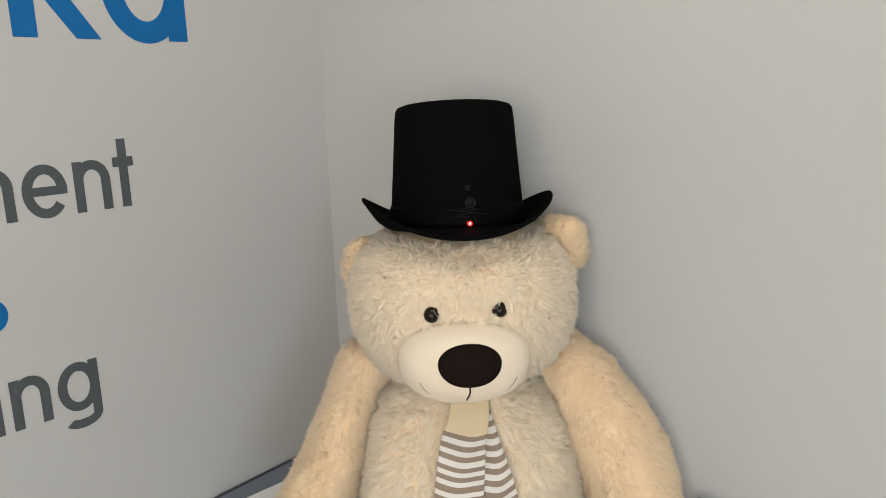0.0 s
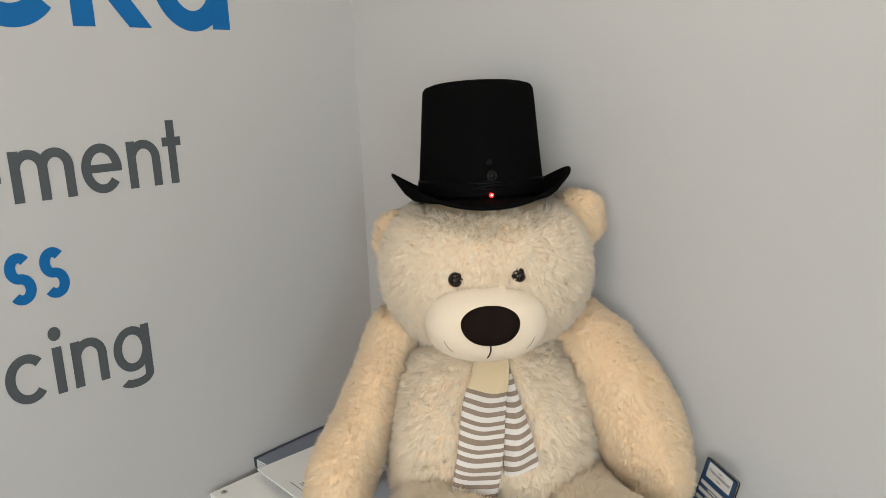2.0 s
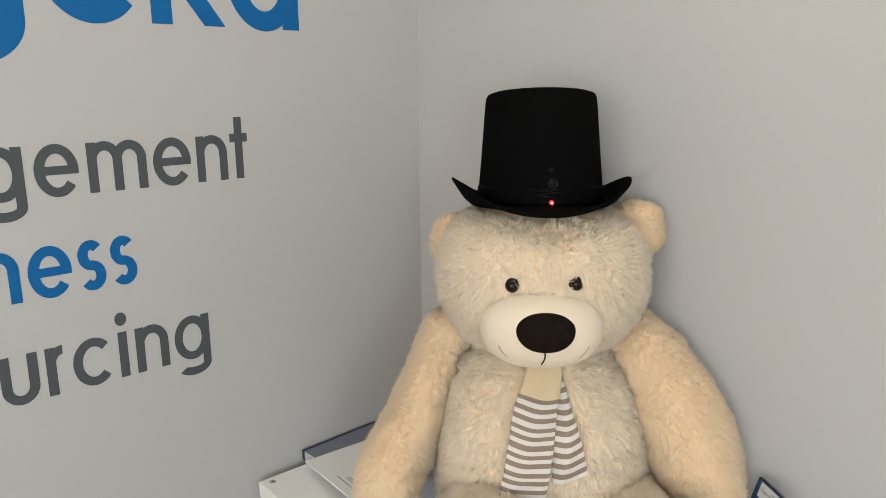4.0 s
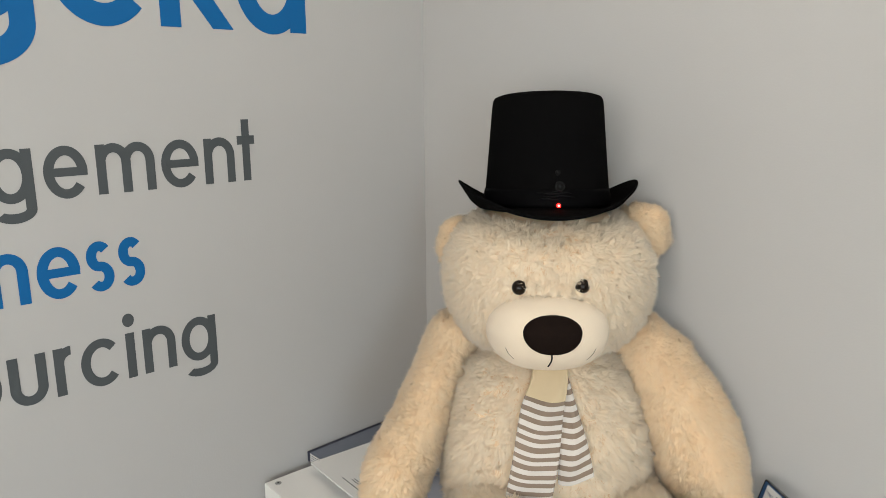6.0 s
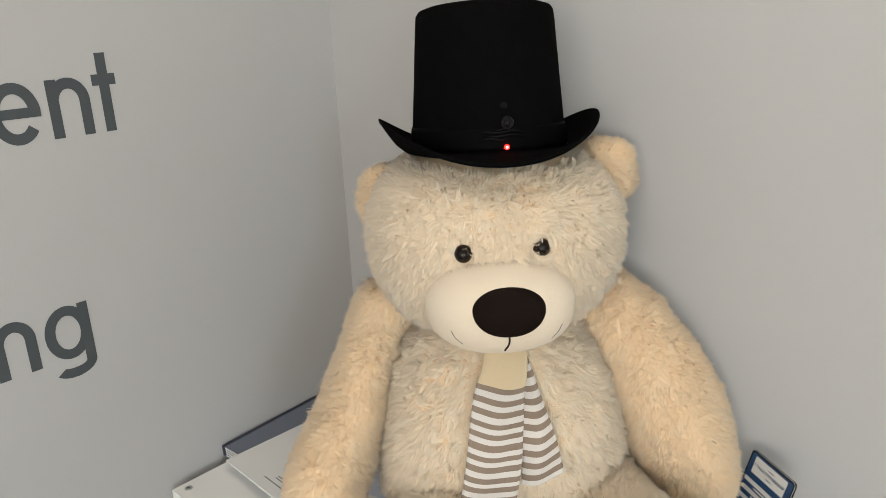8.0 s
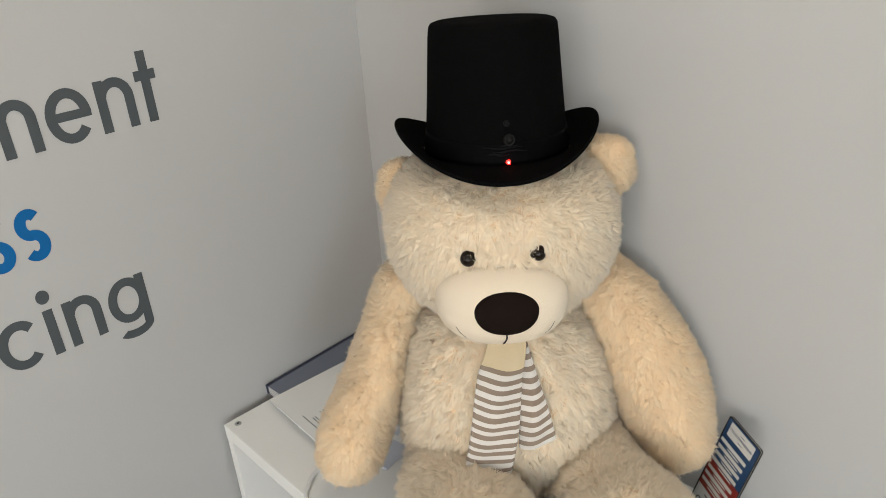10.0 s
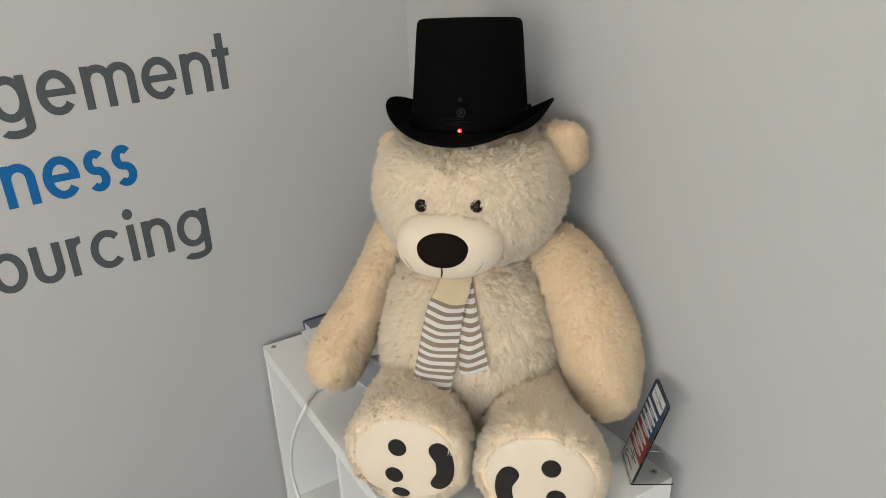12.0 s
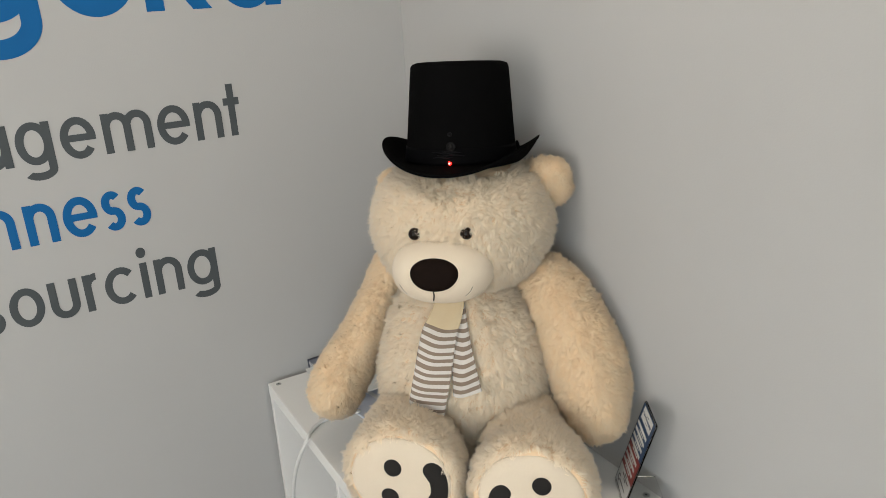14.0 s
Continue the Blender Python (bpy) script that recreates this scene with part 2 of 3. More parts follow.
tagged(from_bm("window_1", frame_bm, FRAME), "white window frame in the office wall", "window", kind="structure")

# unseen window frame, made up to go with the side fill light
gy0, gy1, gz0, gz1 = SIDE
side_bm = join_bm([box_bm(X1 + 0.04, X1 + 0.09, gy0, gy0 + 0.05, gz0, gz1), box_bm(X1 + 0.04, X1 + 0.09, gy1 - 0.05, gy1, gz0, gz1), box_bm(X1 + 0.04, X1 + 0.09, gy0 + 0.05, gy1 - 0.05, gz0, gz0 + 0.05), box_bm(X1 + 0.04, X1 + 0.09, gy0 + 0.05, gy1 - 0.05, gz1 - 0.05, gz1)])
tagged(from_bm("side_fill_window", side_bm, FRAME), "unseen white window frame added in the side wall", "window", kind="structure")

# ---- wall lettering: strokes of one width, laid on the west wall ----
WEST = Matrix(((0, 0, 1, 0), (1, 0, 0, 0), (0, 1, 0, 0), (0, 0, 0, 1)))


def bar(u0, v0, u1, v1, w):
    """A straight stroke with square ends."""
    d = Vector((u1 - u0, v1 - v0)).normalized()
    s = Vector((-d.y, d.x)) * w / 2
    return [(u0 - s.x, v0 - s.y), (u1 - s.x, v1 - s.y), (u1 + s.x, v1 + s.y), (u0 + s.x, v0 + s.y)]


def arc(cu, cv, ru, rv, a0, a1, w, n=36):
    """A bent stroke: centre line of radii ru, rv from angle a0 to a1."""
    out, inn = [], []
    for i in range(n + 1):
        a = radians(a0 + (a1 - a0) * i / n)
        out.append((cu + (ru + w / 2) * math.cos(a), cv + (rv + w / 2) * math.sin(a)))
        inn.append((cu + (ru - w / 2) * math.cos(a), cv + (rv - w / 2) * math.sin(a)))
    return out, inn


def stroke_bm(shape, depth):
    if isinstance(shape, tuple):
        out, inn = shape
        bm = bmesh.new()
        n = len(out)
        rows = [[bm.verts.new((u, v, z)) for u, v in line] for line, z in ((out, 0.0002), (out, depth), (inn, depth), (inn, 0.0002))]
        for a, b in ((0, 1), (1, 2), (2, 3)):
            for i in range(n - 1):
                bm.faces.new((rows[a][i], rows[a][i + 1], rows[b][i + 1], rows[b][i]))
        for i in (0, n - 1):
            bm.faces.new([r[i] for r in rows])
        bm.transform(WEST)
        return bm
    return prism_bm(shape, depth - 0.0002, WEST, 0.0002)


def letter_strokes(c, u0, u1, v, x, w):
    """Strokes of a letter between u0 and u1 on base line v, with x-height x and stroke width w."""
    h, mid, r, k = w / 2, (u0 + u1) / 2, (u1 - u0) / 2, 0.0015
    cv, ru, rv = v + x / 2, (u1 - u0) / 2 - w / 2, x / 2 - w / 2 + 0.0015
    if c in "nm":
        stems = [u0 + h, u1 - h] if c == "n" else [u0 + h, mid, u1 - h]
        out = [bar(u0 + h, v, u0 + h, v + x, w)]
        for a, b in zip(stems, stems[1:]):
            ra = (b - a) / 2
            top = v + x + k - w / 2 - ra * 1.15
            out += [bar(b, v, b, top, w), arc(a + ra, top, ra, ra * 1.15, 0, 165, w)]
        return out
    if c == "u":
        ra = r - h
        low = v - k + h + ra * 1.1
        return [bar(u0 + h, low, u0 + h, v + x, w), bar(u1 - h, low, u1 - h, v + x, w), arc(mid, low, ra, ra * 1.1, 180, 360, w)]
    if c == "o":
        return [arc(mid, cv, ru, rv, 0, 360, w, 56)]
    if c == "c":
        return [arc(mid + 0.004, cv, ru + 0.002, rv, 43, 317, w, 48)]
    if c == "e":
        return [arc(mid, cv, ru, rv, 0, 322, w, 52), bar(u0 + h, cv + 0.0005, u1 - 0.0005, cv + 0.0005, w * 0.9)]
    if c in "ag":
        out = [arc(mid - 0.001, cv, ru, rv, 0, 360, w, 56)]
        if c == "a":
            return out + [bar(u1 - h, v, u1 - h, v + x, w)]
        low = v - 0.012
        return out + [bar(u1 - h, low, u1 - h, v + x, w), arc(mid, low, ru, 0.0155, 360, 215, w, 24)]
    if c == "t":
        return [bar(mid, v, mid, v + 0.127, w), bar(u0, v + 0.0845, u1, v + 0.0845, w * 1.05)]
    if c == "i":
        return [bar(mid, v, mid, v + x, w), ellipse(mid, v + x + 0.026, w * 0.66, w * 0.78, 24)]
    if c == "r":
        return [bar(u0 + h, v, u0 + h, v + x, w), arc(u0 + h + 0.021, v + x - 0.031, 0.021, 0.024, 88, 175, w, 16)]
    if c == "s":
        q = (x + 2 * k - w) / 4
        rs = r - h
        return [arc(mid, v - k + h + 3 * q, rs * 0.94, q, 38, 273, w, 30), arc(mid, v - k + h + q, rs, q, 93, -142, w, 30)]
    return []


def wall_word(label, letters, v, mat, x=0.0912, w=0.0170):
    letters = [(c, -0.45 + (a + 0.45) * 0.986, -0.45 + (b + 0.45) * 0.986) for c, a, b in letters]
    word = base("wall_lettering", (0, letters[0][1], v), label, "lettering", "lettering on the wall")
    for c, u0, u1 in letters:
        pieces = [stroke_bm(s, 0.0009 + 0.00012 * i) for i, s in enumerate(letter_strokes(c, u0, u1, v, x, w))]
        part("letter", join_bm(pieces), mat, word)


wall_word("dark grey vinyl word ending in agement on the wall", [("a", -1.078, -1.004), ("g", -0.992, -0.919), ("e", -0.903, -0.828), ("m", -0.812, -0.703), ("e", -0.690, -0.613), ("n", -0.600, -0.533), ("t", -0.525, -0.485)], 1.243, GREY_VINYL)
wall_word("blue vinyl word ending in nness on the wall", [("n", -1.094, -1.030), ("n", -1.011, -0.947), ("e", -0.934, -0.860), ("s", -0.849, -0.800), ("s", -0.790, -0.741)], 1.063, BLUE_VINYL, 0.0925, 0.0182)
wall_word("dark grey vinyl word sourcing on the wall", [("s", -1.146, -1.097), ("o", -1.084, -1.012), ("u", -1.000, -0.937), ("r", -0.924, -0.888), ("c", -0.880, -0.807), ("i", -0.793, -0.774), ("n", -0.759, -0.693), ("g", -0.679, -0.603)], 0.878, GREY_VINYL)

# the mark above the words, as plain blue rings and bars
LB = 1.548
mark = base("wall_logo", (0, -0.65, LB), "large blue vinyl mark of rings and bars on the wall", "logo")
W = 0.040
for shapes in (
    [arc(-0.968, LB + 0.1, 0.070, 0.085, 0, 360, W, 64), bar(-0.900, LB - 0.003, -0.900, LB + 0.2, W), arc(-0.970, LB - 0.003, 0.070, 0.056, 360, 205, W, 30)],
    [arc(-0.766, LB + 0.1, 0.072, 0.085, 0, 318, W, 64)],
    [bar(-0.644, LB, -0.644, LB + 0.28, W), [(-0.559, LB), (-0.515, LB), (-0.605, LB + 0.125), (-0.637, LB + 0.105)]],
    [arc(-0.425, LB + 0.1, 0.063, 0.085, 0, 360, W, 64), bar(-0.3625, LB, -0.3625, LB + 0.2, W)],
):
    part("blue_shape", join_bm([stroke_bm(s, 0.0009 + 0.00012 * i) for i, s in enumerate(shapes)]), BLUE_VINYL, mark)

# ---- the shelf unit ----
SX0, SX1, SY0, SY1, TOP, SLAB = 0.0, 0.966, 0.0, 0.517, 0.555, 0.037
UNIT = pose(0.022, -0.523, 0, 0, 0, -2.6)
unit = base("shelf_unit", UNIT @ Vector((0.5, 0.25, 0)), "low white open shelf unit standing in the room corner", "shelf")
part("top_panel", box_bm(SX0, SX1, SY0, SY1, TOP - SLAB, TOP, 0.0015, UNIT), MELAMINE, unit)
part("bottom_panel", box_bm(SX0, SX1, SY0, SY1, 0, SLAB, 0.0015, UNIT), MELAMINE, unit)
for x0, x1 in ((SX0 + 0.001, SX0 + 0.022), (0.471, 0.486), (SX1 - 0.022, SX1 - 0.001)):
    part("side_panel" if x0 != 0.471 else "divider", box_bm(x0, x1, SY0 + 0.001, SY1, SLAB, TOP - SLAB, 0.0012, UNIT), MELAMINE, unit)
for sx, sy in ((SX0 + 0.021, SY0 + 0.024), (SX1 - 0.032, SY0 + 0.024), (SX0 + 0.021, SY1 - 0.019), (SX1 - 0.032, SY1 - 0.019)):
    screw = bmesh.new()
    bmesh.ops.create_cone(screw, cap_ends=True, segments=24, radius1=0.0080, radius2=0.0070, depth=0.002, matrix=UNIT @ Matrix.Translation((sx, sy, TOP + 0.0002)))
    head = part("screw", screw, STEEL, unit, "steel screw head")
    # socket is not sunk: a dark hexagon carries its shade as colour
    socket = bmesh.new()
    bmesh.ops.create_cone(socket, cap_ends=True, segments=6, radius1=0.0026, radius2=0.0026, depth=0.001, matrix=UNIT @ Matrix.Translation((sx, sy, TOP + 0.0011)))
    part("hex_socket", socket, SOCKET_SHADE, head)

# ---- papers on the shelf ----
folders = []
for i in range(4):
    z0 = TOP + 0.0065 * i
    m = Matrix.Translation((0.113, -0.246, 0)) @ pose(0, 0, 0, 0, 0, 0.4 * i - 0.6)
    f0 = base("folder", (0.113, -0.246, z0), "thin presentation folder with slate cover and navy binding", "folder", "folders by the wall")
    part("pages", box_bm(-0.104, 0.104, -0.147, 0.147, z0 + 0.0006, z0 + 0.0052, 0, m), PAPER, f0)
    part("cover", box_bm(-0.0995, 0.105, -0.148, 0.148, z0 + 0.0054, z0 + 0.0062, 0, m), SLATE, f0)
    part("binding", box_bm(-0.109, -0.1000, -0.1485, 0.1485, z0 + 0.0002, z0 + 0.0064, 0.0008, m), NAVY, f0)
ZP = TOP + 0.0265
sheet_m = Matrix.Translation((0.183, -0.287, 0)) @ pose(0, 0, 0, 0, 0, -5.5)
sheet = base("printed_sheets", (0.183, -0.287, ZP), "small stack of white printed paper sheets lying on the folders", "paper")
part("top_sheet", box_bm(-0.105, 0.105, -0.1485, 0.1485, ZP, ZP + 0.004, 0.0005, sheet_m), PAPER, sheet)
for (u, v, w_) in ((0.012, -0.075, 0.05), (0.012, -0.083, 0.045), (0.012, -0.091, 0.05), (0.020, -0.108, 0.03), (0.020, -0.114, 0.05), (0.0, -0.126, 0.075)):
    part("text_line", box_bm(u, u + w_, v, v + 0.0022, ZP + 0.0041, ZP + 0.0043, 0, sheet_m), INK, sheet)
bro_m = Matrix.Translation((0.318, -0.248, 0)) @ pose(0, 0, 0, 0, 0, 8)
bro = base("brochure", (0.318, -0.248, TOP), "pale blue brochure with a white stripe on the shelf", "brochure")
part("page_block", box_bm(-0.09, 0.07, -0.15, 0.15, TOP + 0.0005, TOP + 0.005, 0, bro_m), BROCHURE, bro)
part("white_stripe", box_bm(-0.088, 0.068, -0.075, -0.062, TOP + 0.0051, TOP + 0.0054, 0, bro_m), PAPER, bro)

# ---- white cable over the shelf's front edge ----
run = smooth_path([(0.33, -0.37, TOP + 0.006), (0.310, -0.46, TOP + 0.005), (0.335, -0.508, TOP + 0.005), (0.352, -0.528, TOP - 0.004), (0.318, -0.545, TOP - 0.075), (0.274, -0.550, TOP - 0.165), (0.256, -0.552, TOP - 0.245), (0.280, -0.552, TOP - 0.305), (0.32, -0.552, TOP - 0.335), (0.45, -0.56, TOP - 0.42), (0.56, -0.60, 0.006), (0.75, -0.60, 0.005)], 10)
v_, f_ = tube([(x - 0.006, y - 0.018, z) for x, y, z in run], 0.0048, 12)
cable = tagged(mesh_object("cable", v_, f_, CABLE), "white round cable hanging over the shelf edge", "cable")

# ---- small slanted sign beside the bear ----
sign = base("table_sign", (0.95, -0.08, TOP), "clear acrylic sign holder with a blue and red card", "sign")
BL = Vector((0.899, -0.075, TOP + 0.002))
ACR = Vector((0.812, -0.584, 0))
UPV = Vector((0.037, 0.0425, 0.188)).normalized()
NRM = ACR.cross(UPV).normalized()
SIGN = Matrix.Translation(BL) @ Matrix((ACR, UPV, NRM)).transposed().to_4x4()
SW, SH = 0.097, 0.197


def sign_piece(name, outline, z0, depth, mat, label=""):
    return part(name, prism_bm(outline, depth, SIGN, z0), mat, sign, label)


sign_piece("acrylic_plate", rounded_rect(0, SW, 0.001, SH, 0.006), -0.003, 0.003, ACRYLIC, "clear acrylic plate")
back_card = sign_piece("card", rounded_rect(0.0008, SW - 0.0008, 0.002, SH - 0.0008, 0.006), 0.0003, 0.0004, CARD_EDGE, "dark edged card")
for name, v0, v1, mat in (("white_field", 0.004, 0.047, CARD_WHITE), ("red_field", 0.047, 0.103, CARD_RED), ("blue_field", 0.103, SH - 0.003, CARD_BLUE)):
    sign_piece(name, rounded_rect(0.0035, SW - 0.0025, v0, v1, 0.0008, 2) if name != "blue_field" else rounded_rect(0.0035, SW - 0.0025, v0, v1, 0.004, 3), 0.0008, 0.0002, mat)
title = sign_piece("title_field", rounded_rect(0.013, SW - 0.013, SH - 0.033, SH - 0.006, 0.001, 2), 0.0012, 0.0002, CARD_WHITE)
for i in range(4):
    v0 = SH - 0.043 - 0.0142 * i
    sign_piece("white_bar", rounded_rect(0.006, SW - 0.016, v0 - 0.0068, v0, 0.001, 2), 0.0012, 0.0002, CARD_WHITE)
    sign_piece("text_line", rounded_rect(0.030, 0.064 + 0.006 * (i % 2), v0 - 0.0116, v0 - 0.0090, 0.0004, 1), 0.0012, 0.0002, CARD_WHITE)
for i in range(3):
    v0 = 0.093 - 0.0142 * i
    sign_piece("white_bar", rounded_rect(0.006, SW - 0.016, v0 - 0.0068, v0, 0.001, 2), 0.0012, 0.0002, CARD_WHITE)
    sign_piece("text_line", rounded_rect(0.028, 0.066 - 0.006 * (i % 2), v0 - 0.0116, v0 - 0.0090, 0.0004, 1), 0.0012, 0.0002, CARD_WHITE)
for u0, u1, v0 in ((0.030, 0.078, 0.036), (0.044, 0.060, 0.0415), (0.046, 0.060, 0.031), (0.030, 0.074, 0.0165)):
    sign_piece("text_line", rounded_rect(u0, u1, v0, v0 + 0.0028, 0.0004, 1), 0.0012, 0.0002, INK)
for u0, u1, v0 in ((0.044, 0.056, SH - 0.0135), (0.044, 0.056, SH - 0.0275)):
    sign_piece("text_dash", rounded_rect(u0, u1, v0, v0 + 0.0014, 0.0003, 1), 0.0016, 0.0001, CARD_BLUE)
ring_o, ring_i = arc(0.021, 0.0185, 0.0062, 0.0062, 40, 350, 0.0026, 28)
sign_piece("logo_ring", ring_o + ring_i[::-1], 0.0012, 0.0002, INK)
text = bpy.data.curves.new("title_text", "FONT")
text.body, text.size, text.align_x, text.align_y, text.extrude = "I TAKE OWNERSHIP", 0.0076, "CENTER", "CENTER", 0.0001
text.materials.append(CARD_BLUE)
words = new("title_text", text)
words.matrix_basis = SIGN @ Matrix.Translation((SW / 2, SH - 0.0195, 0.0017))
under(words, title)
FOOT = Matrix.Translation(BL) @ Matrix((ACR, Vector((0.584, 0.812, 0)), Vector((0, 0, 1)))).transposed().to_4x4()
part("acrylic_base", prism_bm(rounded_rect(0, SW, -0.002, 0.083, 0.004), 0.003, FOOT, -0.0015), ACRYLIC, sign, "clear acrylic base plate")

# ---- the teddy bear: s to its side, d to its front, h above the shelf ----
RV, FV = Vector((0.722, 0.692, 0)), Vector((0.692, -0.722, 0))


def B(s, d, h):
    return (float(s) - 0.018) * RV + (float(d) + 0.007) * FV + Vector((0, 0, TOP + float(h) * 0.985))


def ball(c, radii, power=2.0, nu=48, nv=32, lean=0.0, shape=None):
    """Verts and faces of a rounded body about c (s, d, h) with three radii; power above 2 is boxier."""
    verts, faces = [], []
    for j in range(nv + 1):
        th = math.pi * j / nv
        for i in range(nu):
            ph = 2 * math.pi * i / nu
            q = Vector((math.sin(th) * math.cos(ph), math.sin(th) * math.sin(ph), math.cos(th)))
            k = (abs(q.x) ** power + abs(q.y) ** power + abs(q.z) ** power) ** (-1 / power)
            q = q * k
            if shape:
                q = shape(q)
            s, d, h = q.x * radii[0], q.y * radii[1], q.z * radii[2]
            verts.append(B(c[0] + s + lean * h, c[1] + d, c[2] + h))
    for j in range(nv):
        for i in range(nu):
            faces.append((j * nu + i, (j + 1) * nu + i, (j + 1) * nu + (i + 1) % nu, j * nu + (i + 1) % nu))
    return verts, faces


def limb(nodes, n=28, per=8):
    """A stuffed limb: nodes of (s, d, h, width, thickness); ends closed round."""
    line = smooth_path(nodes, per)
    pts = [B(*p[:3]) for p in line]
    verts, faces = [], []
    for i, p in enumerate(pts):
        t = (pts[min(i + 1, len(pts) - 1)] - pts[max(i - 1, 0)]).normalized()
        side = t.cross(FV).normalized()
        other = side.cross(t).normalized()
        for k in range(n):
            a = 2 * math.pi * k / n
            verts.append(p + float(line[i][3]) * math.cos(a) * side + float(line[i][4]) * math.sin(a) * other)
    for i in range(len(pts) - 1):
        for k in range(n):
            faces.append((i * n + k, (i + 1) * n + k, (i + 1) * n + (k + 1) % n, i * n + (k + 1) % n))
    faces.append(tuple(range(n)))
    faces.append(tuple((len(pts) - 1) * n + k for k in range(n))[::-1])
    return verts, faces


def furry(name, verts, faces, mat, parent, tufts, length, per=20, comb=(0, 0, -0.45), lift=0.5, width=0.0007, lumps=0.004, spread=0.0085, keep=None, seed=1, label=""):
    """A plush part: its skin, and tufts of tapered hairs rooted on it."""
    rng = np.random.default_rng(seed)
    V = np.array([tuple(v) for v in verts])
    # stuffing leaves the skin slightly lumpy
    V = V + np.array([noise.noise_vector(Vector(p) * 24) for p in V]) * lumps
    tris = []
    for fc in faces:
        for k in range(1, len(fc) - 1):
            tris.append((fc[0], fc[k], fc[k + 1]))
    T = np.array(tris)
    A, Bb, C = V[T[:, 0]], V[T[:, 1]], V[T[:, 2]]
    nr = np.cross(Bb - A, C - A)
    area = np.linalg.norm(nr, axis=1)
    good = area > 1e-10
    mid = (A + Bb + C) / 3
    nr = nr / np.maximum(area, 1e-12)[:, None]
    if (nr * (mid - V.mean(0))).sum() < 0:
        nr = -nr
        faces = [tuple(fc[::-1]) for fc in faces]
    vn = np.zeros_like(V)
    for k in range(3):
        np.add.at(vn, T[:, k], nr * area[:, None])
    vn /= np.maximum(np.linalg.norm(vn, axis=1), 1e-12)[:, None]
    pick = rng.choice(len(T), tufts, p=area * good / (area * good).sum())
    u, v = rng.random(tufts), rng.random(tufts)
    flip = u + v > 1
    u[flip], v[flip] = 1 - u[flip], 1 - v[flip]
    w = 1 - u - v
    tp = T[pick]
    root = V[tp[:, 0]] * w[:, None] + V[tp[:, 1]] * u[:, None] + V[tp[:, 2]] * v[:, None]
    n = vn[tp[:, 0]] * w[:, None] + vn[tp[:, 1]] * u[:, None] + vn[tp[:, 2]] * v[:, None]
    n /= np.maximum(np.linalg.norm(n, axis=1), 1e-9)[:, None]
    front = n @ np.array(FV) > -0.45
    if keep is not None:
        front &= keep(root)
    root, n = root[front], n[front]
    m = len(root)
    swirl = np.array([noise.noise_vector(Vector(p) * 22) for p in root]) * 0.25 + np.array([noise.noise_vector(Vector(p) * 75) for p in root]) * 0.4
    flow = np.array(comb) - n * (n @ np.array(comb))[:, None]
    way = lift * n + flow + swirl + rng.normal(0, 0.28, (m, 3))
    inward = (way * n).sum(1)
    way += n * np.maximum(0.34 - inward, 0)[:, None]
    way /= np.linalg.norm(way, axis=1)[:, None]
    tuft_len = length * rng.uniform(0.85, 1.25, m) * (1 + 0.25 * np.array([noise.noise(Vector(p) * 48) for p in root]))
    # hairs of each tuft
    R = np.repeat(root, per, 0)
    N = np.repeat(n, per, 0)
    D = np.repeat(way, per, 0)
    L = np.repeat(tuft_len, per) * rng.uniform(0.65, 1.1, m * per)
    jit = rng.normal(0, 1, (m * per, 3))
    jit -= N * (jit * N).sum(1)[:, None]
    r0 = R + jit * spread * 0.6 - N * 0.001
    tip = R + D * L[:, None] + jit * spread * 0.22 + rng.normal(0, 0.0011, (m * per, 3))
    bend = (r0 + tip) / 2 + N * L[:, None] * 0.10
    out = N * 0.7 + np.array(FV) * 0.7 + np.array((0, 0, 0.25))
    side = np.cross(tip - r0, out + rng.normal(0, 0.2, (m * per, 3)))
    side /= np.maximum(np.linalg.norm(side, axis=1), 1e-9)[:, None]
    wd = width * rng.uniform(0.6, 1.3, m * per)[:, None]
    face = np.cross(2 * side, bend - r0)
    side[(face * out).sum(1) < 0] *= -1
    q = len(r0)
    H = np.stack([r0 - side * wd, r0 + side * wd, bend - side * wd * 0.8, bend + side * wd * 0.8, tip], 1).reshape(-1, 3)
    # a lock is rounded: its hairs face away from its axis
    away = jit / np.maximum(np.linalg.norm(jit, axis=1), 1e-9)[:, None]
    HN = N * 1.2 + away * 0.45 + D * 0.15 + np.repeat(swirl, per, 0) * 0.6 + side * rng.normal(0, 0.15, (q, 1))
    HN /= np.linalg.norm(HN, axis=1)[:, None]
    HN = np.repeat(HN, 5, 0)
    k0 = len(V)
    o = k0 + 5 * np.arange(q)
    quad = np.stack([o, o + 1, o + 3, o + 2], 1)
    tri = np.stack([o + 2, o + 3, o + 4], 1)
    me = bpy.data.meshes.new(name)
    nf = len(faces)
    sizes = np.array([len(fc) for fc in faces])
    loops = np.concatenate([np.concatenate([np.array(fc) for fc in faces]), quad.ravel(), tri.ravel()]).astype(np.int32)
    totals = np.concatenate([sizes, np.full(q, 4), np.full(q, 3)]).astype(np.int32)
    starts = np.concatenate([[0], np.cumsum(totals)[:-1]]).astype(np.int32)
    allv = np.concatenate([V, H]).astype(np.float32)
    me.vertices.add(len(allv))
    me.vertices.foreach_set("co", allv.ravel())
    me.loops.add(len(loops))
    me.loops.foreach_set("vertex_index", loops)
    me.polygons.add(len(totals))
    me.polygons.foreach_set("loop_start", starts)
    me.polygons.foreach_set("loop_total", totals)
    me.polygons.foreach_set("use_smooth", np.ones(len(totals), bool))
    me.update(calc_edges=True)
    me.validate()
    me.materials.append(BACKING_SHADE)
